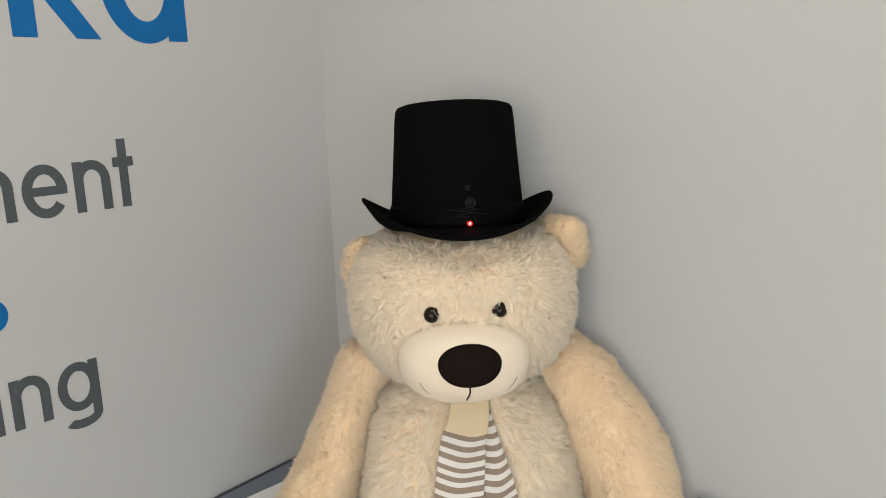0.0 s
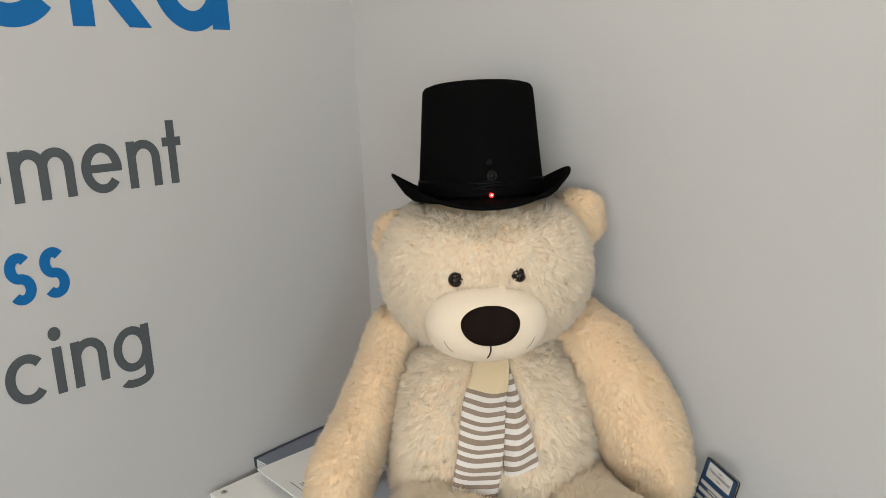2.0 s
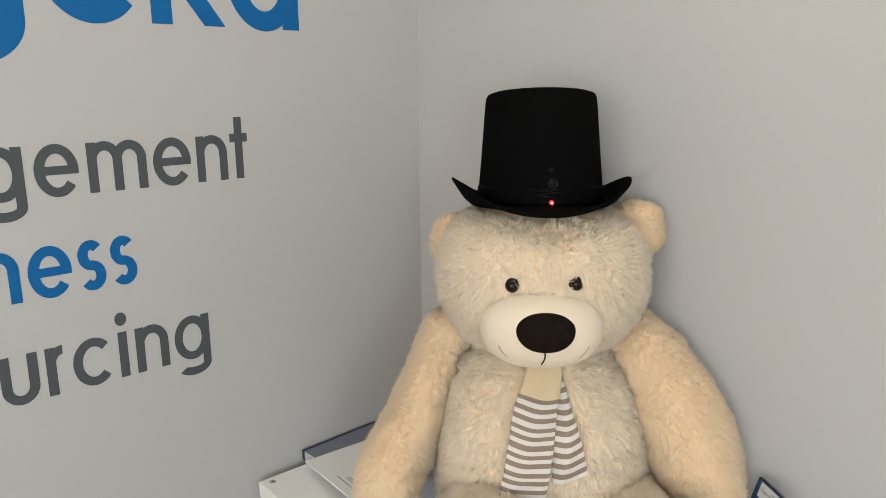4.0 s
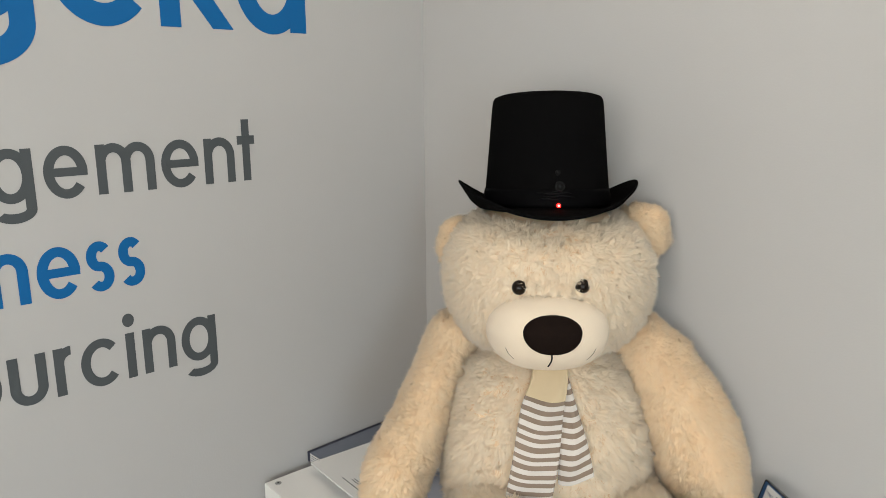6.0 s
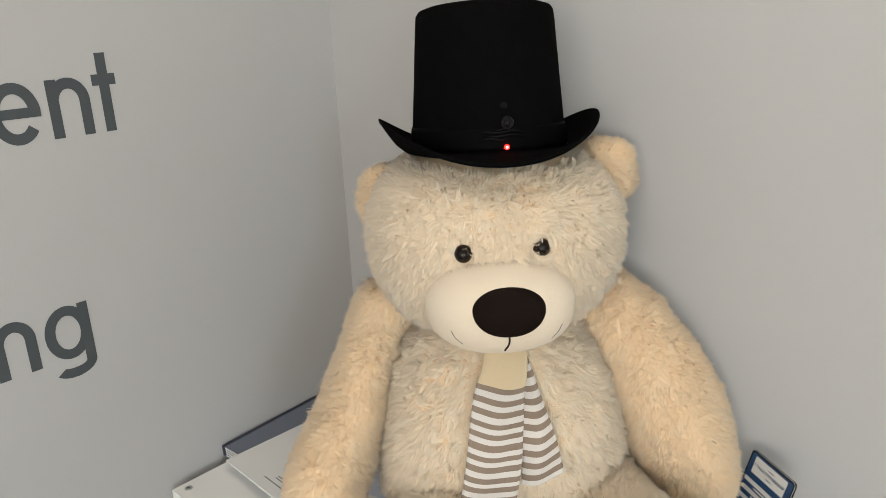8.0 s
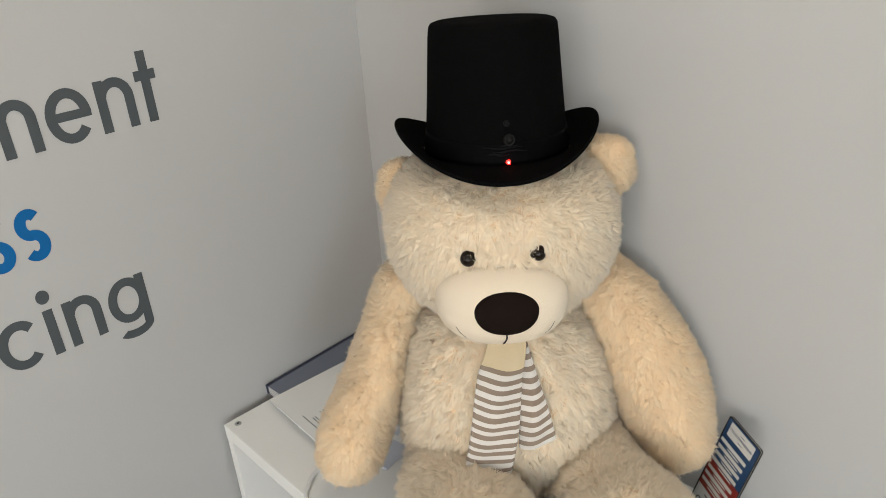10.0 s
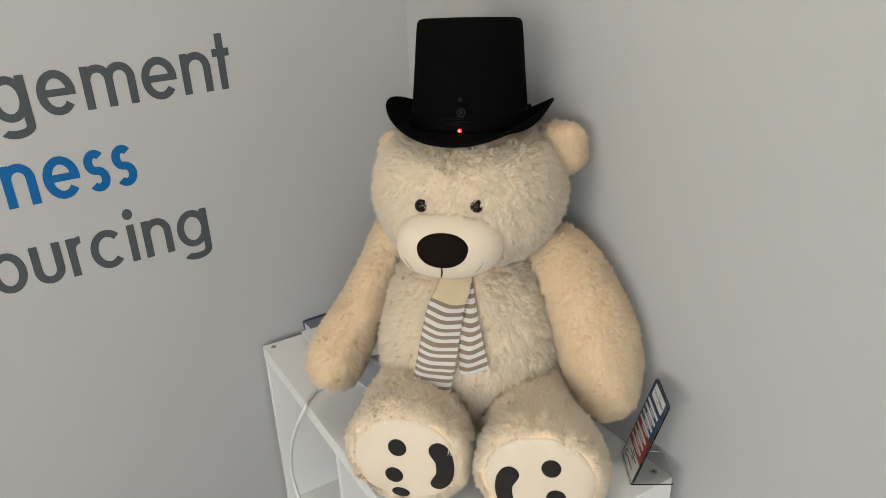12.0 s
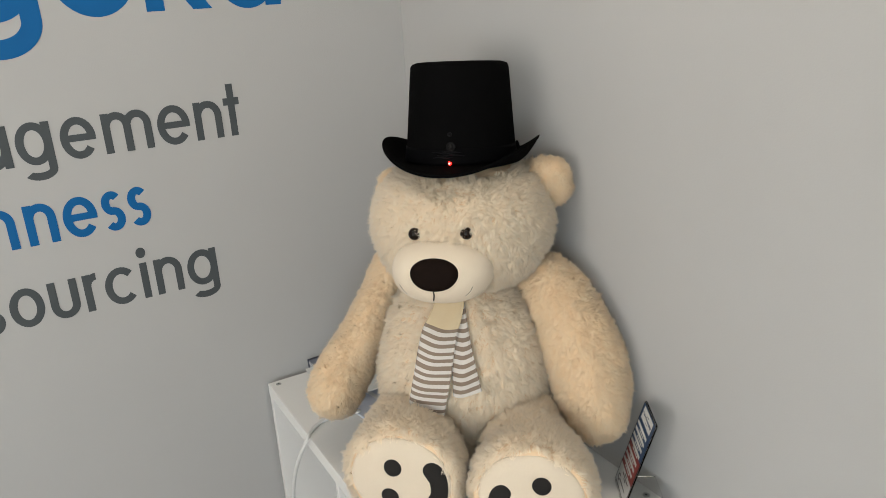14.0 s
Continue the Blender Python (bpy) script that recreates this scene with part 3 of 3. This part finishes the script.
    me.materials.append(mat)
    me.polygons.foreach_set("material_index", np.concatenate([np.zeros(nf), np.ones(2 * q)]).astype(np.int32))
    me.normals_split_custom_set_from_vertices(np.concatenate([vn, HN]).astype(np.float32).tolist())
    ob = new(name, me)
    if label:
        tagged(ob, label)
    return under(ob, parent)


bear = base("teddy_bear", B(0.30, 0.60, 0), "large cream plush teddy bear sitting on the white shelf", "teddy bear")

# hat's middle and brim height
HS, HD, HH, LEAN = 0.2828, 0.522, 0.668, radians(6.5)
HC = (0.285, 0.540, 0.553)


def head_shape(q):
    """Full cheeks, a flatter crown and a slightly hollow eye line."""
    wide = 1.0 - 0.10 * max(q.z, 0) ** 2
    return Vector((q.x * wide, q.y * (1.0 if q.y > 0 else 0.75) * (1 - 0.06 * max(q.z, 0)), q.z * (0.87 if q.z > 0 else 1.05)))


body_v, body_f = ball((0.285, 0.575, 0.215), (0.190, 0.175, 0.235), 2.25, 56, 40, shape=lambda q: Vector((q.x * (1.02 - 0.16 * max(q.z, 0)), q.y * (1.0 - 0.20 * max(q.z, 0)), q.z)))
furry("body", body_v, body_f, FUR_HEAD, bear, 10000, 0.0165, seed=2)
head_v, head_f = ball(HC, (0.183, 0.178, 0.145), 2.45, 64, 44, shape=head_shape)
MUZ = (0.273, 0.690, 0.487)
EYES = ((0.224, 0.563), (0.327, 0.566))


def bare_spots(r):
    """True where the head's pile grows: not under the hat, nor over the eyes."""
    s_, d_, h_ = r @ np.array(RV) + 0.018, r @ np.array(FV) - 0.007, (r[:, 2] - TOP) / 0.985
    ok = (h_ < 0.656) | (np.hypot((s_ - HS) / 0.148, (d_ - HD) / 0.135) > 1)
    for es, eh in EYES:
        out = (s_ - es) * math.copysign(1, es - 0.275)
        # the pile is parted below a brow that slants down to the nose
        ok &= (np.hypot(out - 0.002, h_ - eh - 0.001) > 0.0145) | (h_ - eh > 0.0028 + 0.4 * out) | (d_ < 0.6)
    return ok


head = furry("head", head_v, head_f, FUR_HEAD, bear, 10000, 0.016, seed=3, comb=(0, 0, -0.4), keep=bare_spots, lumps=0.0025)
for s, h, w_, d_ in ((0.460, 0.617, 0.046, 0.515), (0.128, 0.588, 0.042, 0.490)):
    ev, ef = ball((s, d_, h), (w_, 0.028, 0.046), 2.2, 32, 20)
    furry("ear", ev, ef, FUR_LIMB, bear, 1300, 0.014, seed=int(s * 100), comb=(0, 0, -0.3))
# arms hang from the shoulders
arm_left = [(0.130, 0.515, 0.440, 0.020, 0.020), (0.122, 0.520, 0.425, 0.044, 0.055), (0.094, 0.532, 0.365, 0.045, 0.064), (0.052, 0.595, 0.275, 0.047, 0.066), (0.010, 0.665, 0.190, 0.054, 0.062), (-0.004, 0.685, 0.140, 0.042, 0.048), (-0.008, 0.692, 0.122, 0.012, 0.012)]
arm_right = [(0.430, 0.540, 0.440, 0.020, 0.020), (0.446, 0.548, 0.420, 0.053, 0.053), (0.495, 0.575, 0.352, 0.072, 0.070), (0.547, 0.620, 0.255, 0.078, 0.072), (0.570, 0.660, 0.180, 0.067, 0.066), (0.581, 0.685, 0.130, 0.046, 0.048), (0.585, 0.692, 0.110, 0.012, 0.012)]
for nodes, sd in ((arm_left, 11), (arm_right, 12)):
    av, af = limb(nodes)
    furry("arm", av, af, FUR_LIMB, bear, 6000, 0.014, seed=sd, comb=(0, 0, -0.55), lift=0.42)
# legs stretched forward, soles to the room
for s0, s1, hz, mo, sd in ((0.187, 0.209, 0.106, 0.240, 21), (0.430, 0.462, 0.094, 0.453, 22)):
    nodes = [(s0 + 0.03, 0.56, hz, 0.03, 0.03), (s0 + 0.02, 0.60, hz, 0.080, 0.080), (s0, 0.70, hz, 0.091, 0.093), (s1 - 0.003, 0.79, hz + 0.002, 0.104, 0.101), (s1, 0.845, hz, 0.116, 0.110), (s1, 0.872, hz, 0.112, 0.105), (s1, 0.880, hz, 0.099, 0.094)]
    line = smooth_path(nodes, 8)
    lv, lf = [], []
    nseg = 40
    for p in line:
        for k in range(nseg):
            a = 2 * math.pi * k / nseg
            lv.append(B(p[0] + p[3] * math.cos(a), p[1], max(p[2] + p[4] * math.sin(a), 0.004)))
    for i in range(len(line) - 1):
        for k in range(nseg):
            lf.append((i * nseg + k, (i + 1) * nseg + k, (i + 1) * nseg + (k + 1) % nseg, i * nseg + (k + 1) % nseg))
    lf.append(tuple(range(nseg)))
    lf.append(tuple((len(line) - 1) * nseg + k for k in range(nseg))[::-1])
    leg = furry("leg", lv, lf, FUR_HEAD, bear, 6000, 0.015, seed=sd, comb=tuple(FV * 0.1 + Vector((0, 0, -0.35))), lift=0.4, keep=lambda r: r @ np.array(FV) < 0.8845)
    # smooth sole with felt paw marks
    PR, PU, PB = 0.101, 0.095, 0.016
    pv, pf = ball((s1, 0.880, hz), (PR, PB, PU), 2.0, 40, 24)
    sole = under(mesh_object("sole_pad", pv, pf, VELOUR), leg)
    tagged(sole, "smooth cream velour sole")
    sg = 1 if sd == 21 else -1

    def mark_on_sole(outline, name):
        n_ = len(outline)
        cu, cv = sum(p[0] for p in outline) / n_, sum(p[1] for p in outline) / n_
        vs = []
        for k in (1.0, 0.96, 0.6, 0.2):
            for u, v in outline:
                uu, vv = cu + (u - cu) * k, cv + (v - cv) * k
                bulge = PB * math.sqrt(max(0.0, 1 - ((uu - s1) / PR) ** 2 - ((vv - hz) / PU) ** 2))
                vs.append(B(uu, 0.880 + bulge + (0.0002 if k == 1.0 else 0.0018), vv))
        fs = [(j * n_ + i, j * n_ + (i + 1) % n_, (j + 1) * n_ + (i + 1) % n_, (j + 1) * n_ + i) for j in range(3) for i in range(n_)]
        fs.append(tuple(3 * n_ + i for i in range(n_)))
        under(mesh_object(name, vs, fs, PAW_FELT), leg)

    drop_h = 0.0 if sg > 0 else -0.010
    for u, h, rv in ((-0.041, 0.142, 0.0185), (-0.051, 0.076, 0.0185), (-0.042, 0.030, 0.0135)):
        mark_on_sole(ellipse(mo + sg * u - (0.010 if sg < 0 else 0), h + drop_h, 0.0178, rv), "paw_mark")
    # bean: a bowed stroke with round ends
    bean = []
    mid_line = [(0.032 + 0.016 * math.cos(radians(a)), 0.102 + 0.040 * math.sin(radians(a))) for a in range(80, -81, -10)]
    for off, run_ in ((1, mid_line), (-1, mid_line[::-1])):
        for q, (u, h) in enumerate(run_):
            if 0 < q < len(run_) - 1:
                tx, ty = run_[q + 1][0] - run_[q - 1][0], run_[q + 1][1] - run_[q - 1][1]
                ln = math.hypot(tx, ty)
                bean.append((u - ty / ln * 0.0165, h + tx / ln * 0.0165))
        eu, eh = run_[-1]
        a0 = math.atan2(bean[-1][1] - eh, bean[-1][0] - eu)
        bean += [(eu + 0.0165 * math.cos(a0 - radians(d_)), eh + 0.0165 * math.sin(a0 - radians(d_))) for d_ in range(25, 170, 24)]
    mark_on_sole([(mo + sg * u - (0.008 if sg < 0 else 0), h + drop_h - (0.022 if sg < 0 else 0)) for u, h in bean], "paw_mark")

# face
mv, mf = ball(MUZ, (0.103, 0.098, 0.067), 2.3, 48, 32, shape=lambda q: Vector((q.x * (1 - 0.04 * max(q.z, 0)), q.y, q.z)))
muzzle = tagged(under(mesh_object("muzzle", mv, mf, VELOUR), head), "smooth cream velour muzzle")
nose_out = lambda a: (0.0468 * math.copysign(abs(math.cos(a)) ** 0.92, math.cos(a)), (0.027 if math.sin(a) > 0 else 0.034) * math.sin(a))


def on_muzzle(u, v, off):
    """A point on the muzzle's front, u aside and v up from its middle."""
    k = max(0.02, 1 - (abs(u) / 0.103) ** 2.3 - (abs(v) / 0.067) ** 2.3)
    return B(MUZ[0] + u, MUZ[1] + 0.098 * k ** (1 / 2.3) + off, MUZ[2] + v)


nv_, nf_ = [], []
rings = [(1.0, -0.001), (0.985, 0.0025), (0.93, 0.005), (0.7, 0.0075), (0.35, 0.009), (0.02, 0.0093)]
for k, off in rings:
    for i in range(48):
        u, v = nose_out(2 * math.pi * i / 48)
        nv_.append(on_muzzle(0.0015 + u * k, 0.018 + v * k, off))
for j in range(len(rings) - 1):
    for i in range(48):
        nf_.append((j * 48 + i, j * 48 + (i + 1) % 48, (j + 1) * 48 + (i + 1) % 48, (j + 1) * 48 + i))
nf_.append(tuple((len(rings) - 1) * 48 + i for i in range(48)))
tagged(under(mesh_object("nose", nv_, nf_, NOSE_FELT), head), "dark brown felt nose")
seam = [on_muzzle(u, v, 0.0006) for u, v in ((0.0, -0.014), (0.0005, -0.024), (-0.001, -0.032), (-0.004, -0.041))]
sv, sf = tube(smooth_path([tuple(p) for p in seam], 5), 0.0013, 8)
under(mesh_object("mouth_seam", sv, sf, THREAD), head)
# creases beside the mouth, their shade drawn as thin dark tubes
for sgn in (-1, 1):
    smile = [on_muzzle(sgn * u, v, 0.0002) for u, v in ((0.072, -0.012), (0.067, -0.022), (0.058, -0.031))]
    sv, sf = tube(smooth_path([tuple(p) for p in smile], 5), 0.0004, 6)
    under(mesh_object("smile_crease", sv, sf, THREAD), head)
for s, h in EYES:
    ev, ef = ball((s, 0.717, h), (0.0122, 0.0125, 0.0125), 2.0, 28, 18)
    eye = under(mesh_object("eye", ev, ef, EYE), head)
    tagged(eye, "shiny dark brown glass eye")

# ---- scarf: a cream and striped jersey strip, folded at the throat ----
scarf = base("scarf", B(0.27, 0.70, 0.40), "cream jersey scarf with taupe and white striped ends", "scarf")


def strip(name, rows_, bands, mats, thick=0.003):
    """A cloth strip from rows of (left s, left h, right s, right h, d), cut into cross bands of colours."""
    line = smooth_path(rows_, 40)
    nl, nu = len(line), 14
    run_len = np.concatenate([[0], np.cumsum([math.dist((a[1], a[4]), (b[1], b[4])) for a, b in zip(line, line[1:])])])
    run_len /= run_len[-1] * 1.0001
    verts = []
    for layer in (0, 1):
        for i, (ls, lh, rs, rh, d) in enumerate(line):
            for k in range(nu + 1):
                t = k / nu
                fold = 0.0022 * math.sin(t * 7 + i * 0.05) + 0.006 * math.sin(math.pi * t)
                edge = thick * (0.3 if k in (0, nu) else 1)
                verts.append(B(ls + (rs - ls) * t, d + fold + (edge if layer else -edge * 0.2), lh + (rh - lh) * t - 0.003 * math.sin(math.pi * t)))
    row = nu + 1
    faces, slots = [], []
    for layer in (0, 1):
        for i in range(nl - 1):
            for k in range(nu):
                a = layer * nl * row + i * row + k
                q = (a, a + 1, a + row + 1, a + row)
                faces.append(q if layer else q[::-1])
                slots.append(bands(run_len[i]))
    off = nl * row
    for i in range(nl - 1):
        for k in (0, nu):
            a = i * row + k
            faces.append((a, a + row, a + row + off, a + off) if k == 0 else (a, a + off, a + row + off, a + row))
            slots.append(bands(run_len[i]))
    for i in (0, nl - 1):
        for k in range(nu):
            a = i * row + k
            faces.append((a, a + 1, a + 1 + off, a + off))
            slots.append(bands(run_len[i]))
    return under(mesh_object(name, verts, faces, mats, True, slots), scarf)


MATS = [SCARF_CREAM, SCARF_WHITE, SCARF_GREY]
band_front = lambda t: 0 if t < 0.305 else (2 if int((t - 0.305) / 0.695 * 24.99) % 2 == 0 else 1)
band_back = lambda t: 2 if int(t * 23 + 1) % 2 == 0 else 1
strip("back_end", [(0.285, 0.420, 0.305, 0.420, 0.672), (0.288, 0.350, 0.325, 0.350, 0.722), (0.292, 0.290, 0.340, 0.300, 0.752), (0.292, 0.227, 0.352, 0.244, 0.756)], band_back, MATS)
strip("front_end", [(0.257, 0.440, 0.313, 0.440, 0.668), (0.246, 0.395, 0.309, 0.388, 0.708), (0.229, 0.357, 0.300, 0.345, 0.738), (0.214, 0.270, 0.290, 0.262, 0.766), (0.199, 0.192, 0.276, 0.186, 0.774)], band_front, MATS)
# ---- the top hat ----
hat = base("top_hat", B(0.277, 0.55, 0.68), "tall black felt top hat on the bear's head", "hat")
prof = [(0.0, 0.2055, 0.0), (0.03, 0.2055, 0.0), (0.06, 0.2053, 0.0), (0.088, 0.2045, 0.0), (0.0965, 0.2015, 0.0), (0.1000, 0.196, 0.0), (0.1018, 0.180, 0.0), (0.1040, 0.150, 0.0), (0.1077, 0.100, 0.0), (0.1117, 0.050, 0.0), (0.114, 0.018, 0.0), (0.116, 0.004, 0.0)]
NS = 72


def hat_point(r, z, c, a):
    """c: how far out on the brim, which curls up at the sides."""
    ca, sa = math.cos(a), math.sin(a)
    curl = 0.046 * c ** 1.6 * abs(ca) ** 2.2
    pull = 1.0
    stretch = 1.24
    d, h = r * sa * stretch, z + curl - 0.010 * c * abs(sa) ** 2
    return B(HS + r * ca * pull, HD + d * math.cos(LEAN) - h * math.sin(LEAN), HH + h * math.cos(LEAN) + d * math.sin(LEAN))


def lathe(profile):
    vs, fs = [], []
    for r, z, c in profile:
        for i in range(NS):
            vs.append(hat_point(r, z, c, 2 * math.pi * i / NS))
    for j in range(len(profile) - 1):
        for i in range(NS):
            fs.append((j * NS + i, (j + 1) * NS + i, (j + 1) * NS + (i + 1) % NS, j * NS + (i + 1) % NS))
    return vs, fs


cv_, cf_ = lathe(prof)
under(mesh_object("crown", cv_, cf_, FELT), hat)
brim_prof = [(0.114, 0.004, 0.0), (0.118, 0.001, 0.02), (0.126, 0.0005, 0.2), (0.140, 0.001, 0.5), (0.152, 0.0015, 0.8), (0.1600, 0.0035, 1.0), (0.1628, 0.0030, 1.03), (0.1636, 0.0, 1.04), (0.1628, -0.0030, 1.03), (0.1600, -0.0040, 1.0), (0.152, -0.0035, 0.8), (0.140, -0.004, 0.5), (0.126, -0.0045, 0.2), (0.108, -0.005, 0.0)]
cv_, cf_ = lathe(brim_prof)
under(mesh_object("brim", cv_, cf_, FELT), hat)
band_prof = [(0.1165, 0.004, 0.0), (0.1175, 0.004, 0.0), (0.1178, 0.010, 0.0), (0.1166, 0.020, 0.0), (0.1152, 0.030, 0.0), (0.1142, 0.0355, 0.0), (0.110, 0.036, 0.0)]
cv_, cf_ = lathe(band_prof)
tagged(under(mesh_object("hat_band", cv_, cf_, SATIN), hat), "black satin hat band")
front_r = lambda z: 0.1145 - 0.0135 * z / 0.15


def on_crown(s, z, off):
    """A pose on the crown's front, z facing out."""
    r = front_r(z) * 1.24
    d, h = math.sqrt(max(0.0, r * r - (s * 1.2) ** 2)) + off, z
    p = B(HS + s, HD + d * math.cos(LEAN) - h * math.sin(LEAN), HH + h * math.cos(LEAN) + d * math.sin(LEAN))
    n_ = (s / r * RV + FV).normalized() * math.cos(LEAN) + Vector((0, 0, math.sin(LEAN)))
    side = Vector((0, 0, 1)).cross(n_).normalized()
    return Matrix.Translation(p) @ Matrix((side, n_.cross(side), n_)).transposed().to_4x4()


for z, r in ((0.0410, 0.0088), (0.0640, 0.0045)):
    m = on_crown(0.0095 - (0.003 if r < 0.008 else 0), z, 0.0065 if r > 0.008 else 0.0025)
    bt = bmesh.new()
    for rr, zz in ((r, 0.0), (r, 0.0022), (r * 0.86, 0.003), (r * 0.78, 0.0016), (r * 0.62, 0.0016), (r * 0.56, 0.0028), (r * 0.1, 0.003)):
        ring = [bt.verts.new((rr * math.cos(2 * math.pi * i / 28), rr * math.sin(2 * math.pi * i / 28), zz)) for i in range(28)]
        if zz or rr < r:
            for i in range(28):
                bt.faces.new((prev[i], prev[(i + 1) % 28], ring[(i + 1) % 28], ring[i]))
        prev = ring
    bt.faces.new(prev)
    bt.transform(m)
    btn = part("button", bt, BUTTON, hat, "small black patterned button", True)
    for i in range(6):
        a = 2 * math.pi * i / 6
        dot = bmesh.new()
        bmesh.ops.create_uvsphere(dot, u_segments=8, v_segments=6, radius=r * 0.12, matrix=m @ Matrix.Translation((r * 0.36 * math.cos(a), r * 0.36 * math.sin(a), 0.003)))
        part("stud", dot, BUTTON, btn, "", True)
# gathers of the satin round the light
for gz, ga, gb in ((0.029, -0.030, 0.030), (0.024, -0.018, 0.036), (0.0195, -0.026, 0.012), (0.032, -0.008, 0.022)):
    pts = [on_crown(ga + (gb - ga) * k / 8, gz + 0.0012 * math.sin(k * 1.1 + gz * 900), 0.0058).translation for k in range(9)]
    gv, gf = tube(pts, [0.0003 + 0.0011 * math.sin(math.pi * k / 8) for k in range(9)], 8)
    under(mesh_object("gather", gv, gf, SHEEN), hat)
lens_bm = bmesh.new()
bmesh.ops.create_uvsphere(lens_bm, u_segments=16, v_segments=10, radius=0.0037, matrix=on_crown(0.0075, 0.0085, 0.0065))
led = part("led", lens_bm, LED_RED, hat, "glowing red light", True)
core = bmesh.new()
bmesh.ops.create_uvsphere(core, u_segments=12, v_segments=8, radius=0.0018, matrix=on_crown(0.0075, 0.0085, 0.0095))
part("led_core", core, LED_CORE, led, "", True)
# the band's end, folded into a small knot at the side
knot = hat_point(0.1165, 0.022, 0.0, -0.15)
kv, kf = [], []
for j in range(13):
    th = math.pi * j / 12
    for i in range(20):
        ph = 2 * math.pi * i / 20
        crease = 1 - 0.22 * abs(math.cos(th)) ** 3
        kv.append(knot + RV * 0.0055 * math.sin(th) * math.cos(ph) * crease + FV * 0.013 * math.sin(th) * math.sin(ph) * crease + Vector((0, 0, 0.017 * math.cos(th))))
for j in range(12):
    for i in range(20):
        kf.append((j * 20 + i, (j + 1) * 20 + i, (j + 1) * 20 + (i + 1) % 20, j * 20 + (i + 1) % 20))
under(mesh_object("band_knot", kv, kf, SATIN), hat)
